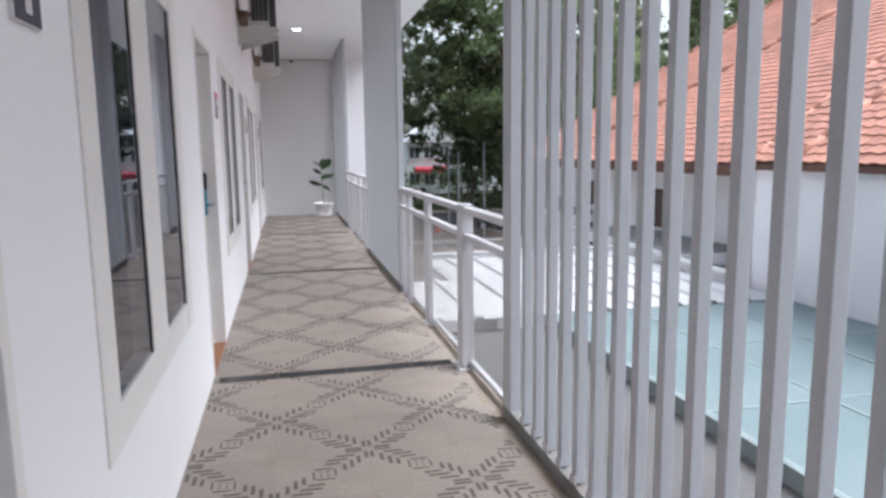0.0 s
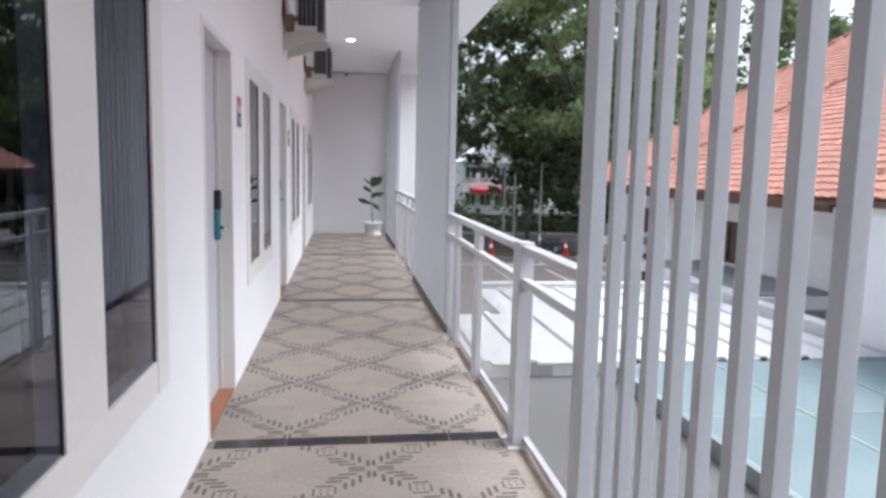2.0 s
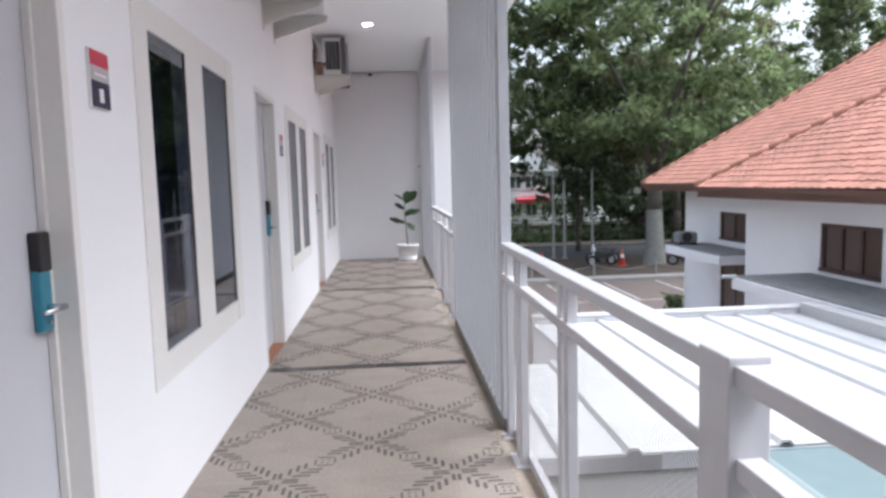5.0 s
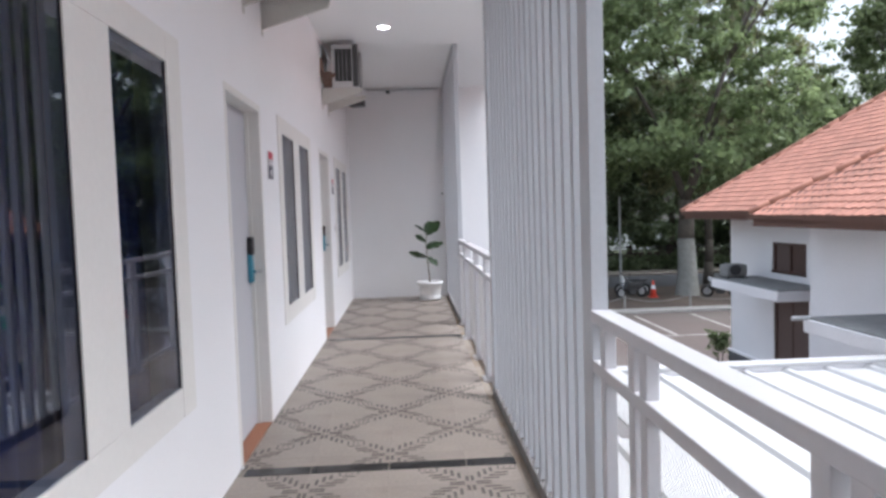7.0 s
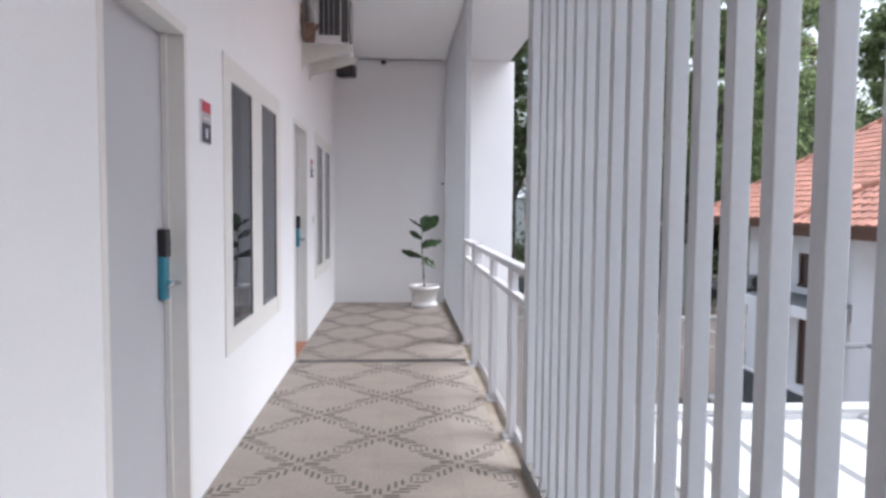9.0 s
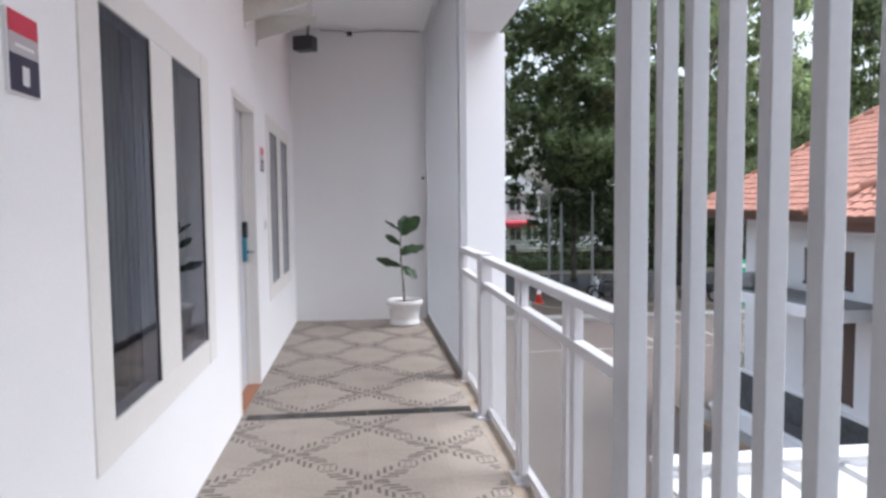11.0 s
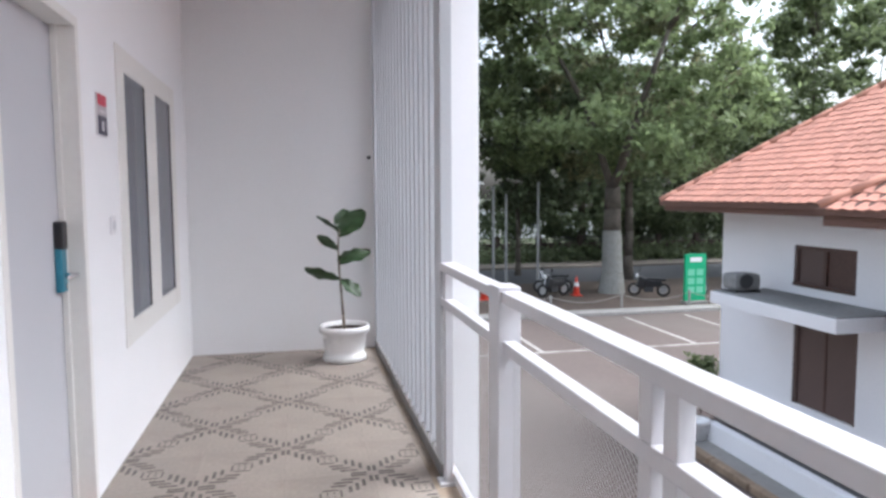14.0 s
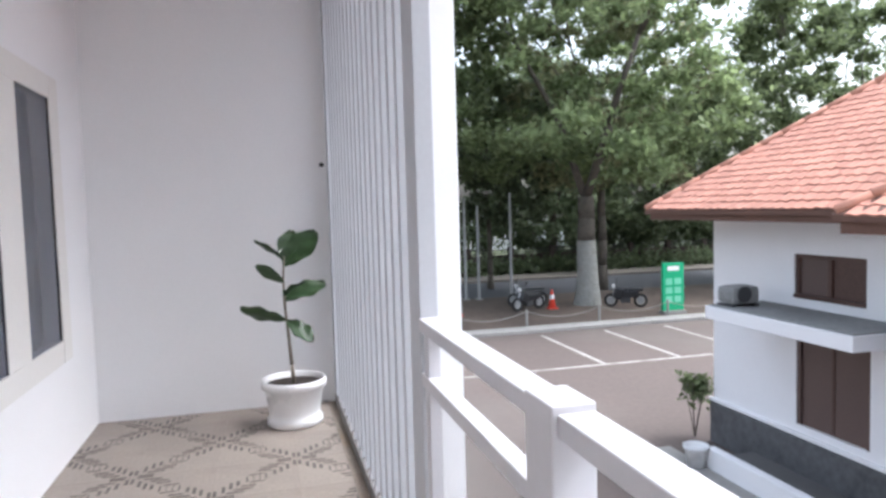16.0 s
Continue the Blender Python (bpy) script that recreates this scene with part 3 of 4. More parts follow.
fig = thing("fiddle_leaf_fig", "young fiddle-leaf fig with few broad dark green leaves in a pot", "plant", (1.19, 16.36, 0.25))
b = bmesh.new()
stem = [(0, 0, 0), (-0.008, 0, 0.12), (-0.02, -0.005, 0.3), (-0.035, -0.01, 0.47), (-0.04, 0, 0.66), (-0.03, 0, 0.80)]
for i, (p, q) in enumerate(zip(stem, stem[1:])):
    tube(b, p, q, 0.013 - i * 0.0015, 0.0115 - i * 0.0015, seg=10)
part("stem", b, M_FIGSTEM, fig, smooth=True)
for (x, y, z), yaw, pitch, roll, ln, wd, dr in (
        ((-0.03, 0, 0.74), 5, -48, 60, 0.30, 0.20, 0.15), ((-0.03, 0, 0.76), 60, -60, 20, 0.24, 0.16, 0.1),
        ((-0.03, -0.01, 0.78), 185, -40, 30, 0.22, 0.07, 0.1), ((-0.038, -0.01, 0.64), 178, -35, 75, 0.20, 0.09, 0.05),
        ((-0.035, -0.01, 0.52), 10, -28, 35, 0.29, 0.17, 0.2), ((-0.035, 0.0, 0.55), -50, -40, 10, 0.20, 0.15, 0.2),
        ((-0.03, -0.01, 0.40), 188, -12, 45, 0.28, 0.14, -0.15), ((-0.03, -0.02, 0.40), -38, 25, 20, 0.22, 0.15, 0.2)):
    piece("leaf", fig_leaf(ln, wd, dr), fig, pose(x, y, z, 0, 0, yaw) @ pose(0, 0, 0, 0, pitch, 0) @ pose(0, 0, 0, roll, 0, 0))


# ---------- roofs below the balcony ----------
structure("roof_slab", box(1.3, 3.38, -6, 9.0, -0.95, -0.721), M_CONC, "flat grey stained concrete roof slab below the balcony", "roof")
structure("roof_slab_support", box(2.76, 6.6, -6, 13.2, -3.3, -0.951), M_HOUSE, "white lower storey under the flat roofs", "wall")


def ribbed_roof(x0, x1, y0, y1, z, name, label):
    prof, x = [], x0
    while x < x1 - 0.47:
        prof += [(x, 0), (x + 0.34, 0), (x + 0.37, 0.035), (x + 0.43, 0.035), (x + 0.46, 0)]
        x += 0.48
    prof.append((x1, 0))
    verts, faces = [], []
    for y in (y0, y1):
        for dz in (0.0, -0.02):
            verts += [(px, y, z + pz + dz) for px, pz in prof]
    n = len(prof)
    for i in range(n - 1):
        faces += [(i, i + 1, 2 * n + i + 1, 2 * n + i), (3 * n + i, 3 * n + i + 1, n + i + 1, n + i), (i, n + i, n + i + 1, i + 1), (2 * n + i + 1, 3 * n + i + 1, 3 * n + i, 2 * n + i)]
    return tagged(new(name, raw_mesh(name, verts, faces, M_WHITEROOF)), label, "roof", kind="structure")


ribbed_roof(1.65, 2.75, 8.93, 11.3, -0.562, "roof_white_metal_low", "white ribbed metal sheet roof beside the balcony")
metal = ribbed_roof(2.75, 6.58, 8.93, 13.22, -0.56, "roof_white_metal", "white ribbed metal sheet roof below the balcony")
part("roof_wall", box(2.76, 6.58, 9.0, 13.2, -0.95, -0.585), M_HOUSE, metal)
pp = thing("parapet", "low white parapet at the far edge of the metal roof", "parapet", (0, 0, 0))
part("parapet_wall", box(2.76, 6.62, 13.22, 13.36, -3.3, -0.50, bevel=0.012), M_HOUSE, pp)
part("coping", box(2.74, 6.66, 13.19, 13.39, -0.50, -0.46, bevel=0.01), M_WHITEROOF, pp)
part("side_parapet", box(6.40, 6.62, 9.7, 13.19, -0.6, -0.40, bevel=0.012), M_WHITEROOF, pp)

poly = tagged(new("roof_teal_panels"), "pale teal translucent panel roof with light seams", "roof", kind="structure")
part("edge_trim", box(3.36, 3.395, -6, 8.93, -0.72, -0.58, bevel=0.004), M_POLYSEAM, poly, "pale panel edge trim")
part("support", box(3.40, 6.58, -6, 8.93, -0.95, -0.63), M_HOUSE, poly)
pn = mesh_of("panel", box(-0.515, 0.515, -0.745, 0.745, -0.02, 0.0, bevel=0.004), M_POLY)
for i in range(3):
    for j in range(9):
        piece("panel", pn, poly, pose(3.93 + i * 1.06, 8.15 - j * 1.52, -0.585 + 0.004 * ((i + j) % 2)))
sm = mesh_of("seam", box(-0.015, 0.015, -7.2, 7.45, -0.02, 0.008), M_POLYSEAM)
for i in range(4):
    piece("seam", sm, poly, pose(3.40 + i * 1.06, 1.45, -0.585))
sm2 = mesh_of("cross_seam", box(-1.59, 1.59, -0.014, 0.014, -0.02, 0.005), M_POLYSEAM)
for j in range(10):
    piece("cross_seam", sm2, poly, pose(4.99, 8.91 - j * 1.52, -0.585))


# ---------- neighbour house ----------
G = -3.3
house = thing("house", "white two-storey house with terracotta tiled hip roofs and brown woodwork", "house", (0, 0, 0))
WA, WB, WC = 9.2, 8.1, 6.62
win_a = (19.70, 21.05, -0.27, 0.43)
door_a = (19.62, 21.0, -2.32, -0.75)
wa = part("wall", wall_cells(bmesh.new(), 17.7, 23.06, -2.45, 1.06, [win_a, door_a], WA, WA + 0.25), M_HOUSE, house)
part("end_wall", box(WA + 0.25, 22, 22.81, 23.06, -2.45, 1.06), M_HOUSE, house)
win_b = (13.9, 15.36, -0.31, 0.50)
part("wall", wall_cells(bmesh.new(), 9.66, 17.76, G, 1.0, [win_b], WB, WB + 0.25), M_HOUSE, house)
part("return_wall", box(WB + 0.25, WA, 17.51, 17.76, G, 1.0), M_HOUSE, house)
part("near_wall", box(WC, WC + 0.25, -8, 9.65, G, 1.19), M_HOUSE, house, "tall plain white wall")
part("near_return", box(WC + 0.25, WB, 9.40, 9.65, G, 1.19), M_HOUSE, house)
part("inner_wall", box(WA + 0.6, WA + 0.7, 9.7, 22.4, G, 1.0), M_DARKROOM, house)
plinth = part("plinth", box(WA - 0.05, 22, 17.77, 23.11, G, -2.45, bevel=0.01), M_PLINTH, house, "dark rough stone plinth")
part("plinth_cap", box(WA - 0.065, WA + 0.01, 17.77, 23.13, -2.50, -2.44, bevel=0.008), M_HOUSE, plinth)


def house_window(y0, y1, z0, z1, x, n):
    w = part("window", box(x + 0.03, x + 0.11, y0, y1, z1 - 0.07, z1, bevel=0.004), M_WOOD, house, "dark brown wooden window")
    part("sill", box(x - 0.02, x + 0.11, y0, y1, z0, z0 + 0.06, bevel=0.004), M_WOOD, w)
    for k in range(n + 1):
        y = y0 + (y1 - y0 - 0.07) * k / n
        part("stile", box(x + 0.03, x + 0.11, y, y + 0.07, z0 + 0.06, z1 - 0.07, bevel=0.004), M_WOOD, w)
    for k in range(n):
        a = y0 + (y1 - y0 - 0.07) * k / n + 0.07
        b_ = y0 + (y1 - y0 - 0.07) * (k + 1) / n
        part("pane", box(x + 0.065, x + 0.075, a, b_, z0 + 0.06, z1 - 0.07), M_WOOD if k == 0 else M_SHUTTER, w)
    return w


house_window(*win_a, WA, 2)
house_window(*win_b, WB, 3)
hd = part("door", box(WA + 0.06, WA + 0.11, door_a[0] + 0.07, door_a[1] - 0.07, door_a[2], door_a[3] - 0.07, bevel=0.004), M_SHUTTER, house, "brown double door")
for y in (door_a[0], door_a[1] - 0.07):
    part("jamb", box(WA + 0.02, WA + 0.13, y, y + 0.07, door_a[2], door_a[3]), M_SHUTTER, hd)
part("meeting_strip", box(WA + 0.045, WA + 0.062, 20.29, 20.33, door_a[2] + 0.02, door_a[3] - 0.09), M_WOOD, hd)
can = part("canopy", box(8.1, WA, 18.86, 21.8, -0.65, -0.44, bevel=0.012), M_HOUSE, house, "white concrete door canopy")
part("canopy_top", box(8.14, WA, 18.90, 21.76, -0.44, -0.415), M_CANTOP, can, "weathered grey canopy top")
can2 = part("canopy", box(6.72, WB, 11.6, 15.66, -0.61, -0.41, bevel=0.012), M_HOUSE, house, "white canopy with grey top")
part("canopy_top", box(6.76, WB, 11.65, 15.62, -0.41, -0.38), M_CANTOP, can2, "weathered grey canopy top")
b = tube(bmesh.new(), (6.5, 15.58, -0.39), (6.76, 15.58, -0.39), 0.035)
part("drain_spout", b, M_WHITEROOF, can2)

# roof planes: corner of the eave, direction along it, up the slope, pitch in rise per metre
RISE = 0.68
TILE_W, TILE_L = 0.20, 0.18


def roof_tile_mesh():
    """One pantile: a wavy sheet with a thick lower lip; x across, y up the slope."""
    verts, faces, n = [], [], 8
    for y, dz in ((0.0, 0.0), (0.0, -0.016), (TILE_L + 0.03, -0.018)):
        for i in range(n + 1):
            u = i / n
            z = 0.02 * (0.5 + 0.5 * math.cos(2 * math.pi * (u - 0.3))) + 0.028
            verts.append(((u - 0.5) * TILE_W * 1.02, y, z + dz))
    for i in range(n):
        faces.append((i, i + 1, 2 * (n + 1) + i + 1, 2 * (n + 1) + i))
        faces.append((n + 1 + i, n + 2 + i, i + 1, i))
    return verts, faces


TV, TF = roof_tile_mesh()
TILE_ME = raw_mesh("roof_tile", TV, TF, M_ROOFTILE)


def inside(poly_pts, x, y):
    c = False
    for (x0, y0), (x1, y1) in zip(poly_pts, poly_pts[1:] + poly_pts[:1]):
        if (y0 > y) != (y1 > y) and x < (x1 - x0) * (y - y0) / (y1 - y0) + x0:
            c = not c
    return c


def roof_face(origin, along, up, outline, rise, singles, parent):
    """Tiles over a sloping face. outline: plan points (a along the eave, b up the slope in plan). singles: how many tiles nearest the walk are objects."""
    o, al, u = Vector(origin), Vector(along).normalized(), Vector((*up, rise)).normalized()
    nrm = al.cross(u)
    if nrm.z < 0:
        nrm = -nrm
    k = math.sqrt(1 + rise * rise)
    m0 = Matrix((al, u, nrm)).transposed().to_4x4()
    pts = []
    amin, amax = min(p[0] for p in outline), max(p[0] for p in outline)
    bmax = max(p[1] for p in outline)
    row = 0
    while row * TILE_L / k < bmax:
        bb = row * TILE_L / k
        a = amin + TILE_W / 2
        while a < amax:
            if inside(outline, a, bb + 0.12):
                pts.append(o + al * a + u * (row * TILE_L))
            a += TILE_W
        row += 1
    pts.sort(key=lambda p: (p - Vector((0.5, 4, 1.3))).length)
    rng = random.Random(5)

    def placed(p):
        jit = pose(rng.uniform(-0.006, 0.006), rng.uniform(-0.012, 0.012), 0, rng.uniform(-1.5, 1.0), rng.uniform(-1.6, 1.6), rng.uniform(-1, 1))
        return Matrix.Translation(p) @ m0 @ jit
    for p in pts[:singles]:
        piece("roof_tile", TILE_ME, parent, placed(p))
    verts, faces = [], []
    for p in pts[singles:]:
        m = placed(p)
        n0 = len(verts)
        verts += [m @ Vector(v) for v in TV]
        faces += [tuple(n0 + i for i in f) for f in TF]
    if verts:
        q = piece("roof_tiles", raw_mesh("roof_tiles", verts, faces, M_ROOFTILE), parent)
        tagged(q, "terracotta pantiles laid in rows", kind="stuff")


def roof_deck(pts, material, parent, name="roof_deck"):
    b = bmesh.new()
    f = b.faces.new([b.verts.new(p) for p in pts])
    g = bmesh.ops.extrude_face_region(b, geom=[f])
    for v in g["geom"]:
        if isinstance(v, bmesh.types.BMVert):
            v.co.z -= 0.08
    return part(name, b, material, parent)


def ridge_caps(p0, p1, parent):
    p0, p1 = Vector(p0), Vector(p1)
    n = max(1, int((p1 - p0).length / 0.38))
    me = mesh_of("ridge_cap", tube(bmesh.new(), (0, 0, 0), (0, 0, 0.42), 0.066, 0.058, seg=10), M_RIDGE, True)
    q = (p1 - p0).to_track_quat("Z", "Y").to_matrix().to_4x4()
    for k in range(n):
        piece("ridge_cap", me, parent, Matrix.Translation(p0 + (p1 - p0) * (k / n)) @ q)


# far roof: eave at x 8.2, hip corner at y 23.8
RISE_A = 0.75
ra = roof_deck([(8.2, 23.8, 1.15), (8.2, 8.0, 1.15), (15.2, 8.0, 1.15 + 7.0 * RISE_A), (15.2, 16.8, 1.15 + 7.0 * RISE_A)], M_FASCIA, house, "roof")
roof_face((8.2, 23.8, 1.15), (0, -1, 0), (1, 0), [(0, 0), (15.8, 0), (15.8, 7.0), (7.0, 7.0)], RISE_A, 0, ra)
ridge_caps((8.22, 23.78, 1.18), (15.2, 16.8, 1.19 + 7.0 * RISE_A), ra)
part("fascia", box(8.26, 8.32, 17.7, 23.7, 0.97, 1.13), M_FASCIA, ra, "brown fascia board")
part("soffit", box(8.32, WA, 17.77, 23.7, 1.03, 1.058), M_FASCIA, ra)
rb_end = 9.7
rb = roof_deck([(7.27, 18.37, 1.12), (7.27, 11.05, 1.06), (7.75, rb_end, 1.40), (11.9, rb_end, 1.06 + 4.63 * RISE), (11.6, 14.0, 1.10 + 4.35 * RISE)], M_FASCIA, house, "roof")
roof_face((7.27, 18.37, 1.09), (0, -1, 0), (1, 0), [(0, 0), (7.32, 0), (8.7, 0.5), (8.7, 4.6), (4.4, 4.4)], RISE, 170, rb)
ridge_caps((7.3, 18.34, 1.16), (11.65, 13.97, 1.15 + 4.35 * RISE), rb)
part("fascia", box(7.33, 7.39, 11.05, 18.3, 0.90, 1.06), M_FASCIA, rb, "brown fascia board")
part("soffit", box(7.39, WB, 11.05, 17.4, 0.97, 1.0), M_FASCIA, rb)
rc = roof_deck([(6.50, 9.7, 1.13), (6.50, -8, 1.13), (13.5, -8, 1.13 + 7 * RISE), (13.5, 9.7, 1.13 + 7 * RISE)], M_FASCIA, house, "roof")
roof_face((6.50, 9.7, 1.14), (0, -1, 0), (1, 0), [(0, 0), (16, 0), (16, 7.0), (0, 7.0)], RISE, 130, rc)
ridge_caps((6.55, 9.68, 1.17), (13.5, 9.68, 1.17 + 7 * RISE), rc)
ridge_caps((6.6, 8.85, 1.22), (8.9, 8.85, 1.22 + 2.3 * RISE), rc)

ac_h = thing("outdoor_unit", "grey rounded outdoor unit under a cover on the house canopy", "air conditioner", (8.50, 21.5, -0.415))
part("casing", box(-0.26, 0.26, -0.22, 0.20, 0.03, 0.33, bevel=0.09), M_CANTOP, ac_h)
part("fan_guard", tube(bmesh.new(), (-0.05, -0.235, 0.20), (-0.05, -0.215, 0.20), 0.13, seg=24), M_ACDARK, ac_h, "dark round fan guard")
for x in (-0.22, 0.22):
    part("foot", box(x - 0.03, x + 0.03, -0.2, 0.2, 0.0, 0.03), M_ACDARK, ac_h)

air_conditioner((WA, 18.66, -0.74), "dark outdoor air conditioner unit on the white house wall", turn=180, paint=M_PLINTH)


# ---------- ground, parking place, road ----------
structure("ground", box(-400, 400, -300, 600, G - 0.6, G - 0.03), M_GRASS, "dull green ground reaching far away", "ground")
structure("parking_side", box(1.3, 2.76, 9, 13.36, G - 0.03, G - 0.003), M_PAVE, "narrow paved strip beside the building", "pavement")
structure("parking", box(-12, 60, 13.36, 34.5, G - 0.03, G), M_PAVE, "brown-grey paved parking place", "pavement")
structure("parking_near", box(6.62, 60, -20, 13.36, G - 0.03, G - 0.002), M_PAVE, "paved yard round the house", "pavement")
kb = thing("kerb", "pale worn concrete kerb along the parking place", "kerb", (0, 0, 0))
km = mesh_of("kerb_stone", box(-0.49, 0.49, -0.4, 0.4, -0.05, 0.12, bevel=0.02), M_KERB)
for k in range(60):
    piece("kerb_stone", km, kb, pose(-9.5 + k, 34.9, G))
structure("verge", box(-12, 60, 35.3, 43.6, G - 0.03, G + 0.06), M_EARTH, "bare brown soil verge under the trees", "verge")
structure("road", box(-60, 90, 43.6, 50.5, G - 0.03, G - 0.01), M_ROAD, "grey asphalt road beyond the verge", "road")
structure("footpath", box(-60, 90, 50.5, 53.0, G - 0.03, G + 0.1), M_EDGEPATH, "pale footpath across the road", "pavement")
for x in (7.75, 10.3, 12.75, 15.2, 17.7, 20.2, 22.7):
    structure("line_" + str(int(x)), box(x - 0.07, x + 0.07, 29.45, 34.0, G, G + 0.004), M_LINE, "worn white parking line", "marking")
structure("line_cross", box(4.5, 26, 29.3, 29.44, G, G + 0.004), M_LINE, "worn white parking line", "marking")
structure("planter_edge", box(8.2, 8.36, 12, 21.92, G, -2.9, bevel=0.015), M_HOUSE, "low broad white planter wall beside the house", "kerb")
structure("planter_bed", box(8.36, WA - 0.05, 17.77, 21.92, G, -3.1), M_CONC, "grey gravel bed beside the house wall", "ground")
structure("yard_strip", box(7.72, 8.2, 12, 23.0, G, G + 0.05, bevel=0.01), M_KERB, "pale worn concrete strip between the stones and the planter", "pavement")
tk = tagged(new("kerb_tan"), "tan stone kerb at the yard corner", "kerb", kind="structure")
for k in range(9):
    part("stone", box(7.56, 7.72, 13.6 + k * 1.05, 14.62 + k * 1.05, G, G + 0.13, bevel=0.02), M_TANSTONE, tk)
p2 = thing("planter_pot", "white round planter pot on the ground by the house", "pot", (8.06, 22.0, G + 0.05))
part("pot_body", lathe(bmesh.new(), ((0.0, 0.0), (0.15, 0.0), (0.19, 0.30), (0.22, 0.32), (0.22, 0.37), (0.18, 0.37), (0.17, 0.31), (0.0, 0.31)), 24), M_POT, p2, smooth=True)


# ---------- trees ----------
def leaf_cloud(name, clumps, count, size, material, seed, parent):
    """Many small leaf sprays scattered in flattened clumps, thinned towards their middle."""
    rng = np.random.default_rng(seed)
    c = np.array(clumps)
    vol = c[:, 3] ** 2 * c[:, 4]
    which = rng.choice(len(c), count, p=vol / vol.sum())
    d = rng.normal(size=(count, 3))
    d /= np.linalg.norm(d, axis=1)[:, None]
    r = np.abs(rng.normal(size=count)) * 0.8
    pos = c[which, :3] + d * r[:, None] * np.stack([c[which, 3], c[which, 3], c[which, 4]], 1)
    a = rng.normal(size=(count, 3))
    a /= np.linalg.norm(a, axis=1)[:, None]
    bvec = np.cross(a, rng.normal(size=(count, 3)))
    bvec /= np.linalg.norm(bvec, axis=1)[:, None]
    s = size * (0.5 + rng.random(count))[:, None]
    v = np.stack([pos - a * s, pos - bvec * s * 0.42 + a * s * 0.1, pos + a * s, pos + bvec * s * 0.42 + a * s * 0.1], 1).reshape(-1, 3)
    me = bpy.data.meshes.new(name)
    me.vertices.add(count * 4)
    me.vertices.foreach_set("co", v.ravel())
    me.loops.add(count * 4)
    me.loops.foreach_set("vertex_index", np.arange(count * 4))
    me.polygons.add(count)
    me.polygons.foreach_set("loop_start", np.arange(count) * 4)
    me.update(calc_edges=True)
    me.materials.append(material)
    return piece(name, me, parent)


def limb(b, p0, p1, r0, r1, rng, depth, tips):
    p0, p1 = Vector(p0), Vector(p1)
    mid = (p0 + p1) / 2 + Vector((rng.uniform(-1, 1), rng.uniform(-1, 1), rng.uniform(-0.3, 0.6))) * (p1 - p0).length * 0.08
    tube(b, p0, mid, r0, (r0 + r1) / 2, seg=8)
    tube(b, mid, p1, (r0 + r1) / 2, r1, seg=8)
    if depth == 0:
        tips.append(p1)
        return
    for k in range(rng.choice((2, 3))):
        d = (p1 - p0).normalized() + Vector((rng.uniform(-1, 1), rng.uniform(-1, 1), rng.uniform(-0.25, 0.7))) * 0.75
        limb(b, p1, p1 + d.normalized() * (p1 - p0).length * rng.uniform(0.6, 0.85), r1, r1 * 0.5, rng, depth - 1, tips)


def tree(x, y, trunk_h, r, spread, top, count, material, seed, label, size=0.17, limed=False, lean=0.0, low=None, flat=0.62):
    rng = random.Random(seed)
    t = thing("tree", label, "tree", (x, y, G))
    b, tips = bmesh.new(), []
    segs = 5
    pts = [Vector((lean * trunk_h * (k / segs) ** 2 + rng.uniform(-0.05, 0.05) * (k > 0), rng.uniform(-0.05, 0.05), trunk_h * k / segs)) for k in range(segs + 1)]
    for k in range(segs):
        f0, f1 = (1.25 if k == 0 else 1 - 0.06 * k), 1 - 0.06 * (k + 1)
        tube(b, pts[k], pts[k + 1], r * f0, r * f1, seg=14)
    n = rng.choice((3, 4))
    for k in range(n):
        az = 2 * math.pi * (k + rng.random() * 0.5) / n
        reach = spread * rng.uniform(0.35, 0.55)
        limb(b, pts[-1] - Vector((0, 0, 0.15)), pts[-1] + Vector((math.cos(az) * reach, math.sin(az) * reach, (top - trunk_h) * rng.uniform(0.3, 0.45))), r * 0.38, r * 0.18, rng, 2, tips)
    part("trunk", b, M_BARK, t, "grey-brown trunk and limbs", True)
    if limed:
        lb = bmesh.new()
        for k in range(3):
            tube(lb, pts[k], pts[k + 1], r * (1.27 if k == 0 else 1.02 - 0.06 * k), r * (1.02 - 0.06 * (k + 1)), seg=16, caps=False)
        part("limed_bark", lb, M_LIME, t, "pale limed lower trunk", True)
    low = trunk_h * 0.75 if low is None else low
    clumps = []
    for p in tips:
        q = rng.uniform(0.08, 0.14) * spread
        clumps.append((p.x, p.y, p.z, q, q * flat))
    while len(clumps) < 340:
        az, rr = rng.uniform(0, 2 * math.pi), spread * math.sqrt(rng.random())
        zz = low + (top - low) * rng.random()
        rr *= math.sqrt(max(0.05, 1 - ((zz - (low + top) * 0.46) / ((top - low) * 0.58)) ** 2))
        q = rng.uniform(0.05, 0.115) * spread
        clumps.append((rr * math.cos(az) + pts[-1].x * 0.5, rr * math.sin(az), zz, q, q * flat))
    leaf_cloud("crown", clumps, count, size, material, seed, t)
    return t


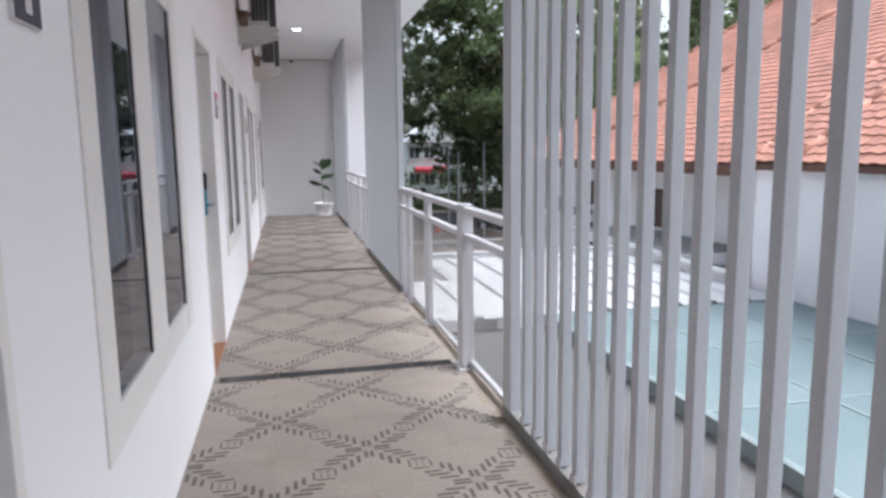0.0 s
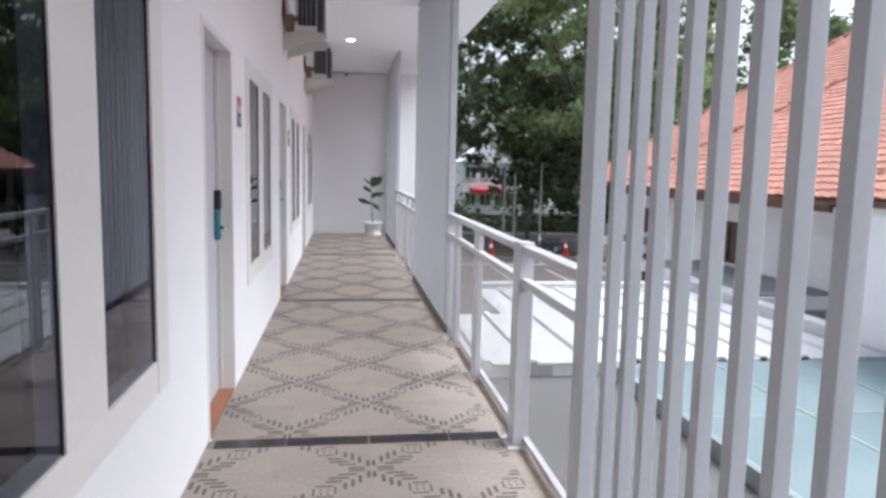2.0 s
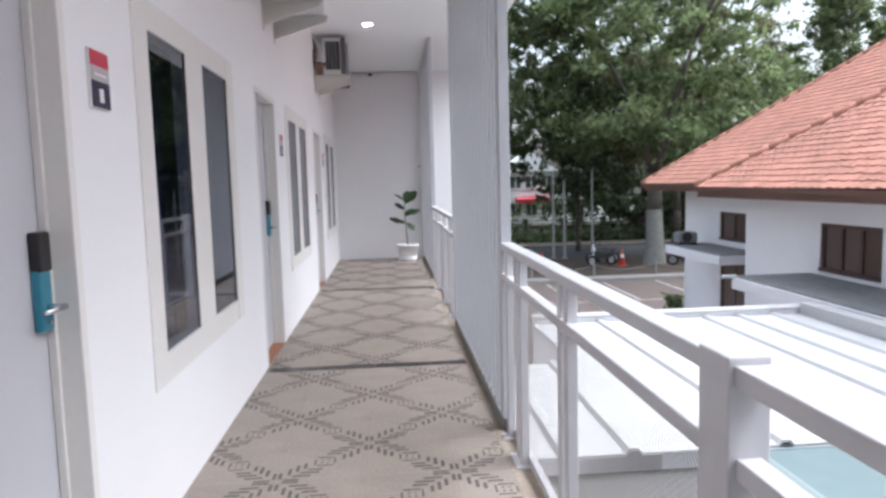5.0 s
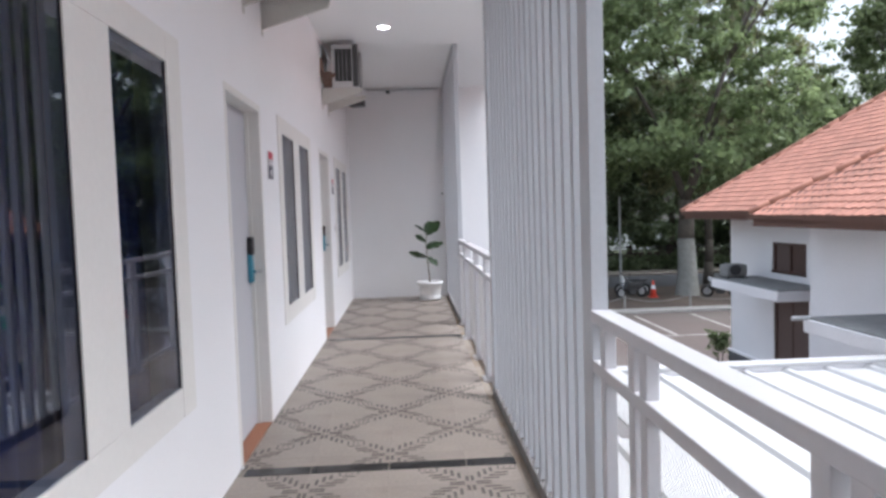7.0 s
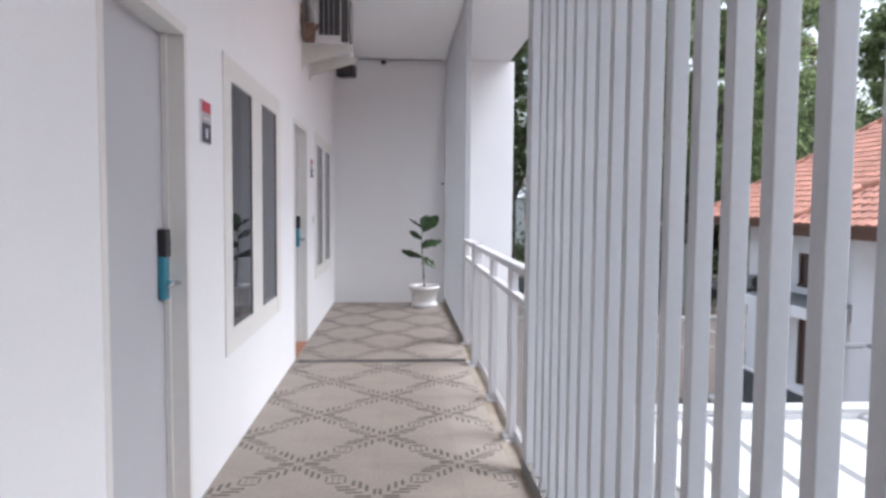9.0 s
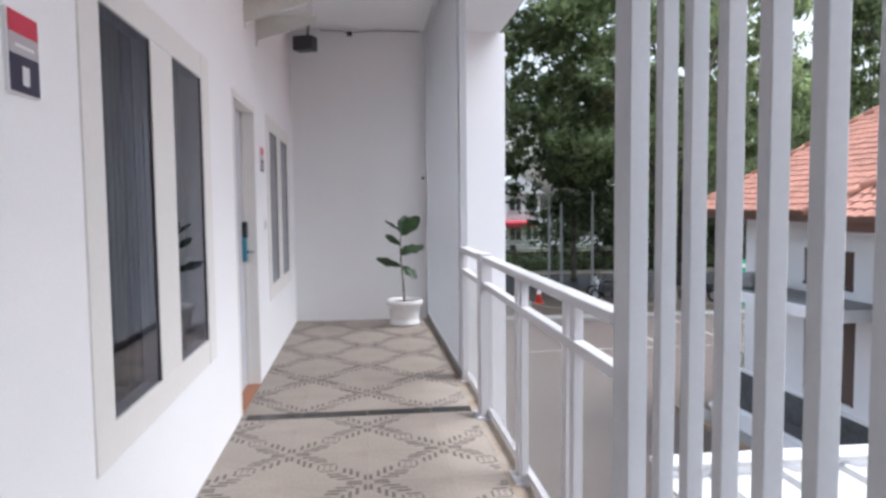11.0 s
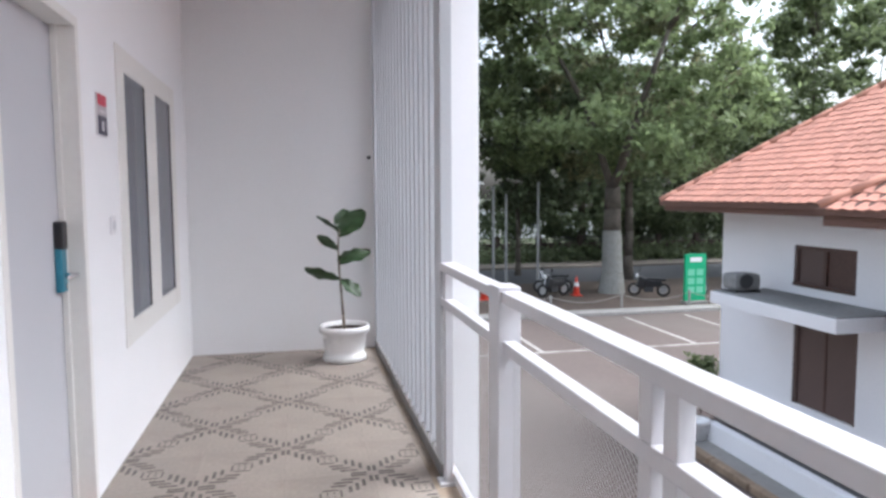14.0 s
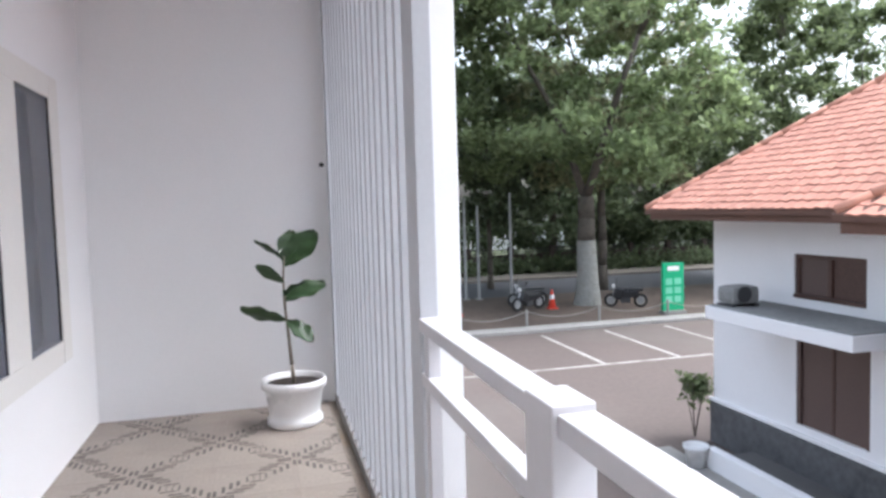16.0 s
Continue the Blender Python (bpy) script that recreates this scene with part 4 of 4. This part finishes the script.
tree(14.95, 39.7, 4.9, 0.50, 7.4, 21, 62000, M_LEAF, 11, "huge old tree with a pale limed trunk and wide crown", limed=True, low=5.6)
tree(6.9, 43.5, 5.0, 0.26, 6.0, 18, 30000, M_LEAF, 12, "tall leafy green tree beside the road", low=6.0)
tree(3.0, 49.0, 4.0, 0.30, 6.0, 17, 26000, M_LEAF, 13, "leafy tree beside the road", low=2.0, size=0.2)
tree(13.0, 47.5, 4.0, 0.16, 4.5, 12, 20000, M_LEAF_DARK, 14, "slim dark green tree behind the verge", low=3.4)
tree(18.2, 44.5, 6.5, 0.26, 5.8, 22, 46000, M_LEAF_OLIVE, 15, "tall olive-green feathery tree with loose crown", low=5.5, size=0.15)
tree(29.0, 43.0, 5.0, 0.26, 6.5, 14.8, 48000, M_LEAF, 16, "round leafy tree behind the house roof", low=3.5, size=0.18)
tree(21.0, 57.0, 4.0, 0.32, 7.0, 14, 30000, M_LEAF_DARK, 17, "dark tree standing across the road", low=2.6, size=0.22)
tree(48.0, 45.0, 5.0, 0.32, 8.0, 15, 26000, M_LEAF, 18, "leafy tree behind the house", low=4.0, size=0.2)
tree(30.0, 58.0, 4.0, 0.3, 8.0, 12, 28000, M_LEAF_DARK, 19, "dark tree standing across the road", low=2.0, size=0.24)
tree(4.0, 61.0, 4.0, 0.3, 7.0, 17, 26000, M_LEAF_DARK, 20, "dark tree standing across the road", low=3.5, size=0.24)
bushes = tagged(new("bushes"), "dark mixed bushes behind the far fence", "bushes", kind="stuff")
rb_ = random.Random(8)
leaf_cloud("bush_leaves", [(x, 57.5 + rb_.uniform(-1, 1.5), G + rb_.uniform(1.0, 2.8), rb_.uniform(1.0, 1.8), rb_.uniform(1.0, 1.9)) for x in np.arange(-12, 48, 0.8) if not (10.0 < x < 14.2 or 16.2 < x < 18.0)], 26000, 0.2, M_LEAF_DARK, 41, bushes)

hedge = tagged(new("hedge"), "dark clipped hedge along the fence", "hedge", kind="stuff")
leaf_cloud("hedge_leaves", [(-10 + k * 1.6, 53.9, G + 0.55, 1.1, 0.6) for k in range(36)], 22000, 0.16, M_LEAF_DARK, 31, hedge)
shrub = thing("shrub", "small green shrub at the house corner", "shrub", (9.02, 23.4, G))
leaf_cloud("leaves", [(0, 0, 0.9, 0.2, 0.2), (0.1, -0.1, 1.08, 0.16, 0.16), (-0.1, 0.08, 1.1, 0.14, 0.16)], 600, 0.07, M_LEAF, 33, shrub)
b = bmesh.new()
for k in range(5):
    tube(b, (0, 0, 0), (0.2 * math.cos(k * 1.3), 0.2 * math.sin(k * 1.3), 1.1), 0.012, 0.006, seg=6)
part("stems", b, M_BARK, shrub)

fence = thing("fence", "dark brick fence wall along the far footpath", "fence", (0, 54.9, G))
part("fence_wall", box(-20, 60, 0, 0.2, 0, 1.25, bevel=0.01), M_FENCE, fence)
pm = mesh_of("post", box(-0.17, 0.17, -0.06, 0.26, 0, 1.75, bevel=0.02), M_FENCE)
rm = mesh_of("rail", box(-1.45, 1.45, 0.07, 0.12, -0.03, 0.03), M_BLACK)
for k in range(26):
    piece("post", pm, fence, pose(-19 + k * 3.0, 0, 0))
    piece("rail", rm, fence, pose(-17.5 + k * 3.0, 0, 1.6))
    piece("rail", rm, fence, pose(-17.5 + k * 3.0, 0, 1.4))


# ---------- things on the verge ----------
sg = thing("sign_board", "tall green standing sign board with pale panels on the verge", "sign", (16.85, 36.0, G + 0.06), turn=0)
part("board", box(-0.48, 0.48, -0.06, 0.06, 0.12, 2.06, bevel=0.02), M_GREEN, sg)
part("base", box(-0.5, 0.5, -0.2, 0.2, 0.0, 0.12, bevel=0.01), M_KERB, sg)
part("emblem", box(-0.26, 0.26, -0.068, -0.06, 1.74, 1.92), M_SIGNWHITE, sg, "pale emblem bar")
M_PALEGREEN = mat("pale_green_print", (0.16, 0.52, 0.34), 0.5, vary=0.05, bump=0)
pg = mesh_of("print_panel", box(-0.15, 0.15, -0.067, -0.06, -0.13, 0.13), M_PALEGREEN)
for i in (-0.2, 0.2):
    for j in range(3):
        piece("print_panel", pg, sg, pose(i, 0, 0.58 + j * 0.36))


def cone_thing(x, y):
    c = thing("traffic_cone", "orange-red traffic cone with a white band", "cone", (x, y, G + 0.06), group="traffic cones")
    part("base", box(-0.22, 0.22, -0.22, 0.22, 0, 0.04, bevel=0.01), M_CONE, c)
    part("body", tube(bmesh.new(), (0, 0, 0.04), (0, 0, 0.85), 0.17, 0.03, seg=20), M_CONE, c, smooth=True)
    part("band", tube(bmesh.new(), (0, 0, 0.42), (0, 0, 0.6), 0.113, 0.079, seg=20, caps=False), M_SIGNWHITE, c, "white band")


cone_thing(8.65, 39.0)
cone_thing(13.0, 39.2)


def motorbike(x, y, turn, col, label):
    m = thing("motorbike", label, "motorbike", (x, y, G + 0.06), group="parked motorbikes", turn=turn)
    for wx in (-0.62, 0.62):
        b = bmesh.new()
        for k in range(20):
            t0, t1 = 2 * math.pi * k / 20, 2 * math.pi * (k + 1) / 20
            tube(b, (wx + 0.25 * math.cos(t0), 0, 0.3 + 0.25 * math.sin(t0)), (wx + 0.25 * math.cos(t1), 0, 0.3 + 0.25 * math.sin(t1)), 0.05, seg=6, caps=False)
        w = part("wheel", b, M_TYRE, m, "black tyre")
        part("rim", tube(bmesh.new(), (wx, -0.03, 0.3), (wx, 0.03, 0.3), 0.17, seg=16), M_POLE, w)
    b = bx(bmesh.new(), -0.55, 0.2, -0.13, 0.13, 0.42, 0.72, bevel=0.06)
    bx(b, 0.1, 0.5, -0.2, 0.2, 0.35, 0.85, bevel=0.08, rot=Matrix.Rotation(radians(-20), 4, "Y"))
    part("body", b, col, m)
    part("engine", box(-0.2, 0.2, -0.12, 0.12, 0.2, 0.45, bevel=0.03), M_ACDARK, m)
    part("seat", box(-0.72, 0.1, -0.13, 0.13, 0.72, 0.82, bevel=0.04), M_BLACK, m, "black seat")
    b = tube(bmesh.new(), (0.62, 0, 0.3), (0.42, 0, 0.98), 0.03)
    tube(b, (0.40, -0.33, 1.02), (0.40, 0.33, 1.02), 0.016)
    part("fork", b, M_CHROME, m)
    part("headlight", tube(bmesh.new(), (0.46, 0, 0.92), (0.56, 0, 0.90), 0.10, 0.09, seg=16), M_SIGNWHITE, m, "pale round headlight")
    for s in (-1, 1):
        b = tube(bmesh.new(), (0.40, 0.26 * s, 1.02), (0.38, 0.33 * s, 1.2), 0.008)
        bx(b, 0.37, 0.39, 0.33 * s - 0.06, 0.33 * s + 0.06, 1.18, 1.27, bevel=0.008)
        part("mirror", b, M_BLACK, m)


motorbike(11.9, 39.2, 200, M_BLACK, "black motorbike parked on the verge")
motorbike(12.3, 40.3, 170, M_ACDARK, "dark grey motorbike parked on the verge")
motorbike(18.1, 37.6, 215, M_NAVY, "navy motorbike parked beside the sign")
motorbike(16.0, 38.2, 150, M_BLACK, "black motorbike parked on the verge")

chain = thing("chain_fence", "low posts with a hanging chain along the kerb", "fence", (0, 35.65, G + 0.06))
bm_ = mesh_of("post", tube(bmesh.new(), (0, 0, 0), (0, 0, 0.62), 0.05, 0.045, seg=10), M_KERB)
cm = bmesh.new()
for k in range(10):
    s0, s1 = k / 10, (k + 1) / 10
    tube(cm, (3 * s0, 0, 0.55 - 1.1 * s0 * (1 - s0)), (3 * s1, 0, 0.55 - 1.1 * s1 * (1 - s1)), 0.014, seg=6)
cme = mesh_of("chain", cm, M_KERB)
for k in range(8):
    piece("post", bm_, chain, pose(4.4 + 3 * k, 0, 0))
    piece("chain", cme, chain, pose(4.4 + 3 * k, 0, 0))
for x, y, h in ((12.55, 43.0, 5.2), (10.95, 43.2, 4.6), (10.35, 43.4, 5.0)):
    pl = thing("utility_pole", "slim grey pole standing at the roadside", "pole", (x, y, G))
    part("shaft", tube(bmesh.new(), (0, 0, 0), (0, 0, h), 0.075, 0.055, seg=12), M_POLE, pl)
    part("base", box(-0.16, 0.16, -0.16, 0.16, 0, 0.12, bevel=0.02), M_KERB, pl)


# ---------- far buildings ----------
def far_house(x0, x1, y, h, gable, label, nwin, awning):
    f = thing("far_house", label, "house", (x0, y, G))
    w = x1 - x0
    part("wall", box(0, w, 0, 6, 0, h), M_FARWHITE, f)
    b = bmesh.new()
    p = [(-0.4, -0.4, h), (w + 0.4, -0.4, h), (w / 2, -0.4, h + gable), (-0.4, 6.4, h), (w + 0.4, 6.4, h), (w / 2, 6.4, h + gable)]
    vs = [b.verts.new(q) for q in p]
    for q in ((0, 1, 2), (5, 4, 3), (0, 2, 5, 3), (2, 1, 4, 5), (1, 0, 3, 4)):
        b.faces.new([vs[i] for i in q])
    part("roof", b, M_FARWHITE if gable > 1 else M_FARROOF, f)
    for k in range(nwin):
        for z in ((1.0, 3.9) if h > 5 else (1.0,)):
            xx = w * (k + 0.5) / nwin
            wdw = part("window", box(xx - 0.55, xx + 0.55, -0.05, 0.02, z, z + 1.2), M_FARGLASS, f)
            part("frame", box(xx - 0.04, xx + 0.04, -0.08, -0.05, z, z + 1.2), M_FARWHITE, wdw)
            part("sill", box(xx - 0.65, xx + 0.65, -0.15, 0.0, z - 0.1, z), M_FARWHITE, wdw)
    if awning:
        part("awning", box(0.8, w - 0.7, -1.0, 0.0, 2.4, 2.85, rot=Matrix.Rotation(radians(14), 4, "X")), M_AWNING, f, "red cloth awning")


far_house(13.2, 18.2, 75, 5.6, 2.0, "white gabled house with a red awning far across the road", 3, True)
far_house(20.5, 33, 78, 3.2, 0.9, "long low white building far across the road", 7, False)
far_house(-2, 11, 80, 6.0, 1.8, "white two-storey building far behind the trees", 4, False)


# ---------- floor strips and tiles ----------
bar = mesh_of("strip_tile", box(-0.203, 0.203, -0.05, 0.05, -0.008, 0.002, bevel=0.0015), M_STRIP)
bar_l = mesh_of("strip_tile", box(-0.17, 0.17, -0.05, 0.05, -0.008, 0.002, bevel=0.0015), M_STRIP)
bar_r = mesh_of("strip_tile", box(-0.13, 0.13, -0.05, 0.05, -0.008, 0.002, bevel=0.0015), M_STRIP)
for y in STRIPS:
    for x, me in ((0.172, bar_l), (0.55, bar), (0.962, bar), (1.30, bar_r)):
        piece("strip_tile", me, floor, pose(x, y, 0))

PITCH = 0.411
GX = (WX + 0.002, 0.345, 0.345 + PITCH, 0.345 + 2 * PITCH, 1.428)
# dark dashes of one tile: angle marks along its diagonal that point at both ends, with a small square in the middle
HALF = [(0.375, 0.402, 0.40, 0.56), (0.415, 0.60, 0.372, 0.40), (0.45, 0.478, 0.445, 0.475), (0.45, 0.478, 0.525, 0.555)]
for p, arm in ((0.032, 0.15), (0.125, 0.17), (0.205, 0.18), (0.285, 0.14)):
    HALF.append((p - 0.022, p + 0.022, p + 0.035, p + 0.035 + arm))
    HALF.append((p + 0.035, p + 0.05 + arm * 1.15, p - 0.02, p + 0.02))
DASH = HALF + [(1 - b_, 1 - a, 1 - d, 1 - c) for a, b_, c, d in HALF]
cache = {}


def tile_pair(u0, u1, v0, v1, flip):
    """A cut of the tile between u0..u1, v0..v1 of its full size, with the dashes that fall on it."""
    key = (round(u0, 2), round(u1, 2), round(v0, 2), round(v1, 2), flip)
    if key not in cache:
        g = 0.004 / PITCH
        t = box(u0 * PITCH + 0.0007, u1 * PITCH - 0.0007, v0 * PITCH + 0.0007, v1 * PITCH - 0.0007, -0.008, 0.0)
        verts, faces = [], []
        for a, b_, c, d in DASH:
            if flip:
                a, b_ = 1 - b_, 1 - a
            a, b_, c, d = max(a, u0 + g), min(b_, u1 - g), max(c, v0 + g), min(d, v1 - g)
            if b_ - a < 0.015 or d - c < 0.015:
                continue
            k = len(verts)
            for z, ins in ((-0.001, 0.0), (0.0012, 0.0015)):
                verts += [(a * PITCH + ins, c * PITCH + ins, z), (b_ * PITCH - ins, c * PITCH + ins, z), (b_ * PITCH - ins, d * PITCH - ins, z), (a * PITCH + ins, d * PITCH - ins, z)]
            faces += [(k + 4, k + 5, k + 6, k + 7)] + [(k + i, k + (i + 1) % 4, k + 4 + (i + 1) % 4, k + 4 + i) for i in range(4)]
        cache[key] = (mesh_of("tile", t, M_TILE), raw_mesh("pattern", verts, faces, M_INLAY) if verts else None)
    return cache[key]


# bays between the strips, with the y of one node on the middle line
for y0, y1, node in ((STRIPS[0] + 0.052, STRIPS[1] - 0.052, 5.42), (STRIPS[1] + 0.052, STRIPS[2] - 0.052, 6.30), (STRIPS[2] + 0.052, STRIPS[3] - 0.052, 10.455), (STRIPS[3] + 0.052, END, 13.665), (START, STRIPS[0] - 0.052, 1.75)):
    k0 = math.floor((y0 - node) / PITCH) - 1
    for k in range(k0, k0 + 60):
        ty = node + k * PITCH
        a, b_ = max(ty, y0), min(ty + PITCH, y1)
        if b_ - a < 0.02:
            continue
        for c in range(4):
            base = GX[1] + (c - 1) * PITCH
            u0, u1 = max(0, (GX[c] - base) / PITCH), min(1, (GX[c + 1] - base) / PITCH)
            # nodes sit on corners whose column and row numbers are both even or both odd
            flip = (k + (c - 2)) % 2 != 0
            tm, pm_ = tile_pair(u0, u1, (a - ty) / PITCH, (b_ - ty) / PITCH, flip)
            o = piece("tile", tm, floor, pose(base, ty, 0))
            if pm_:
                piece("pattern", pm_, o)
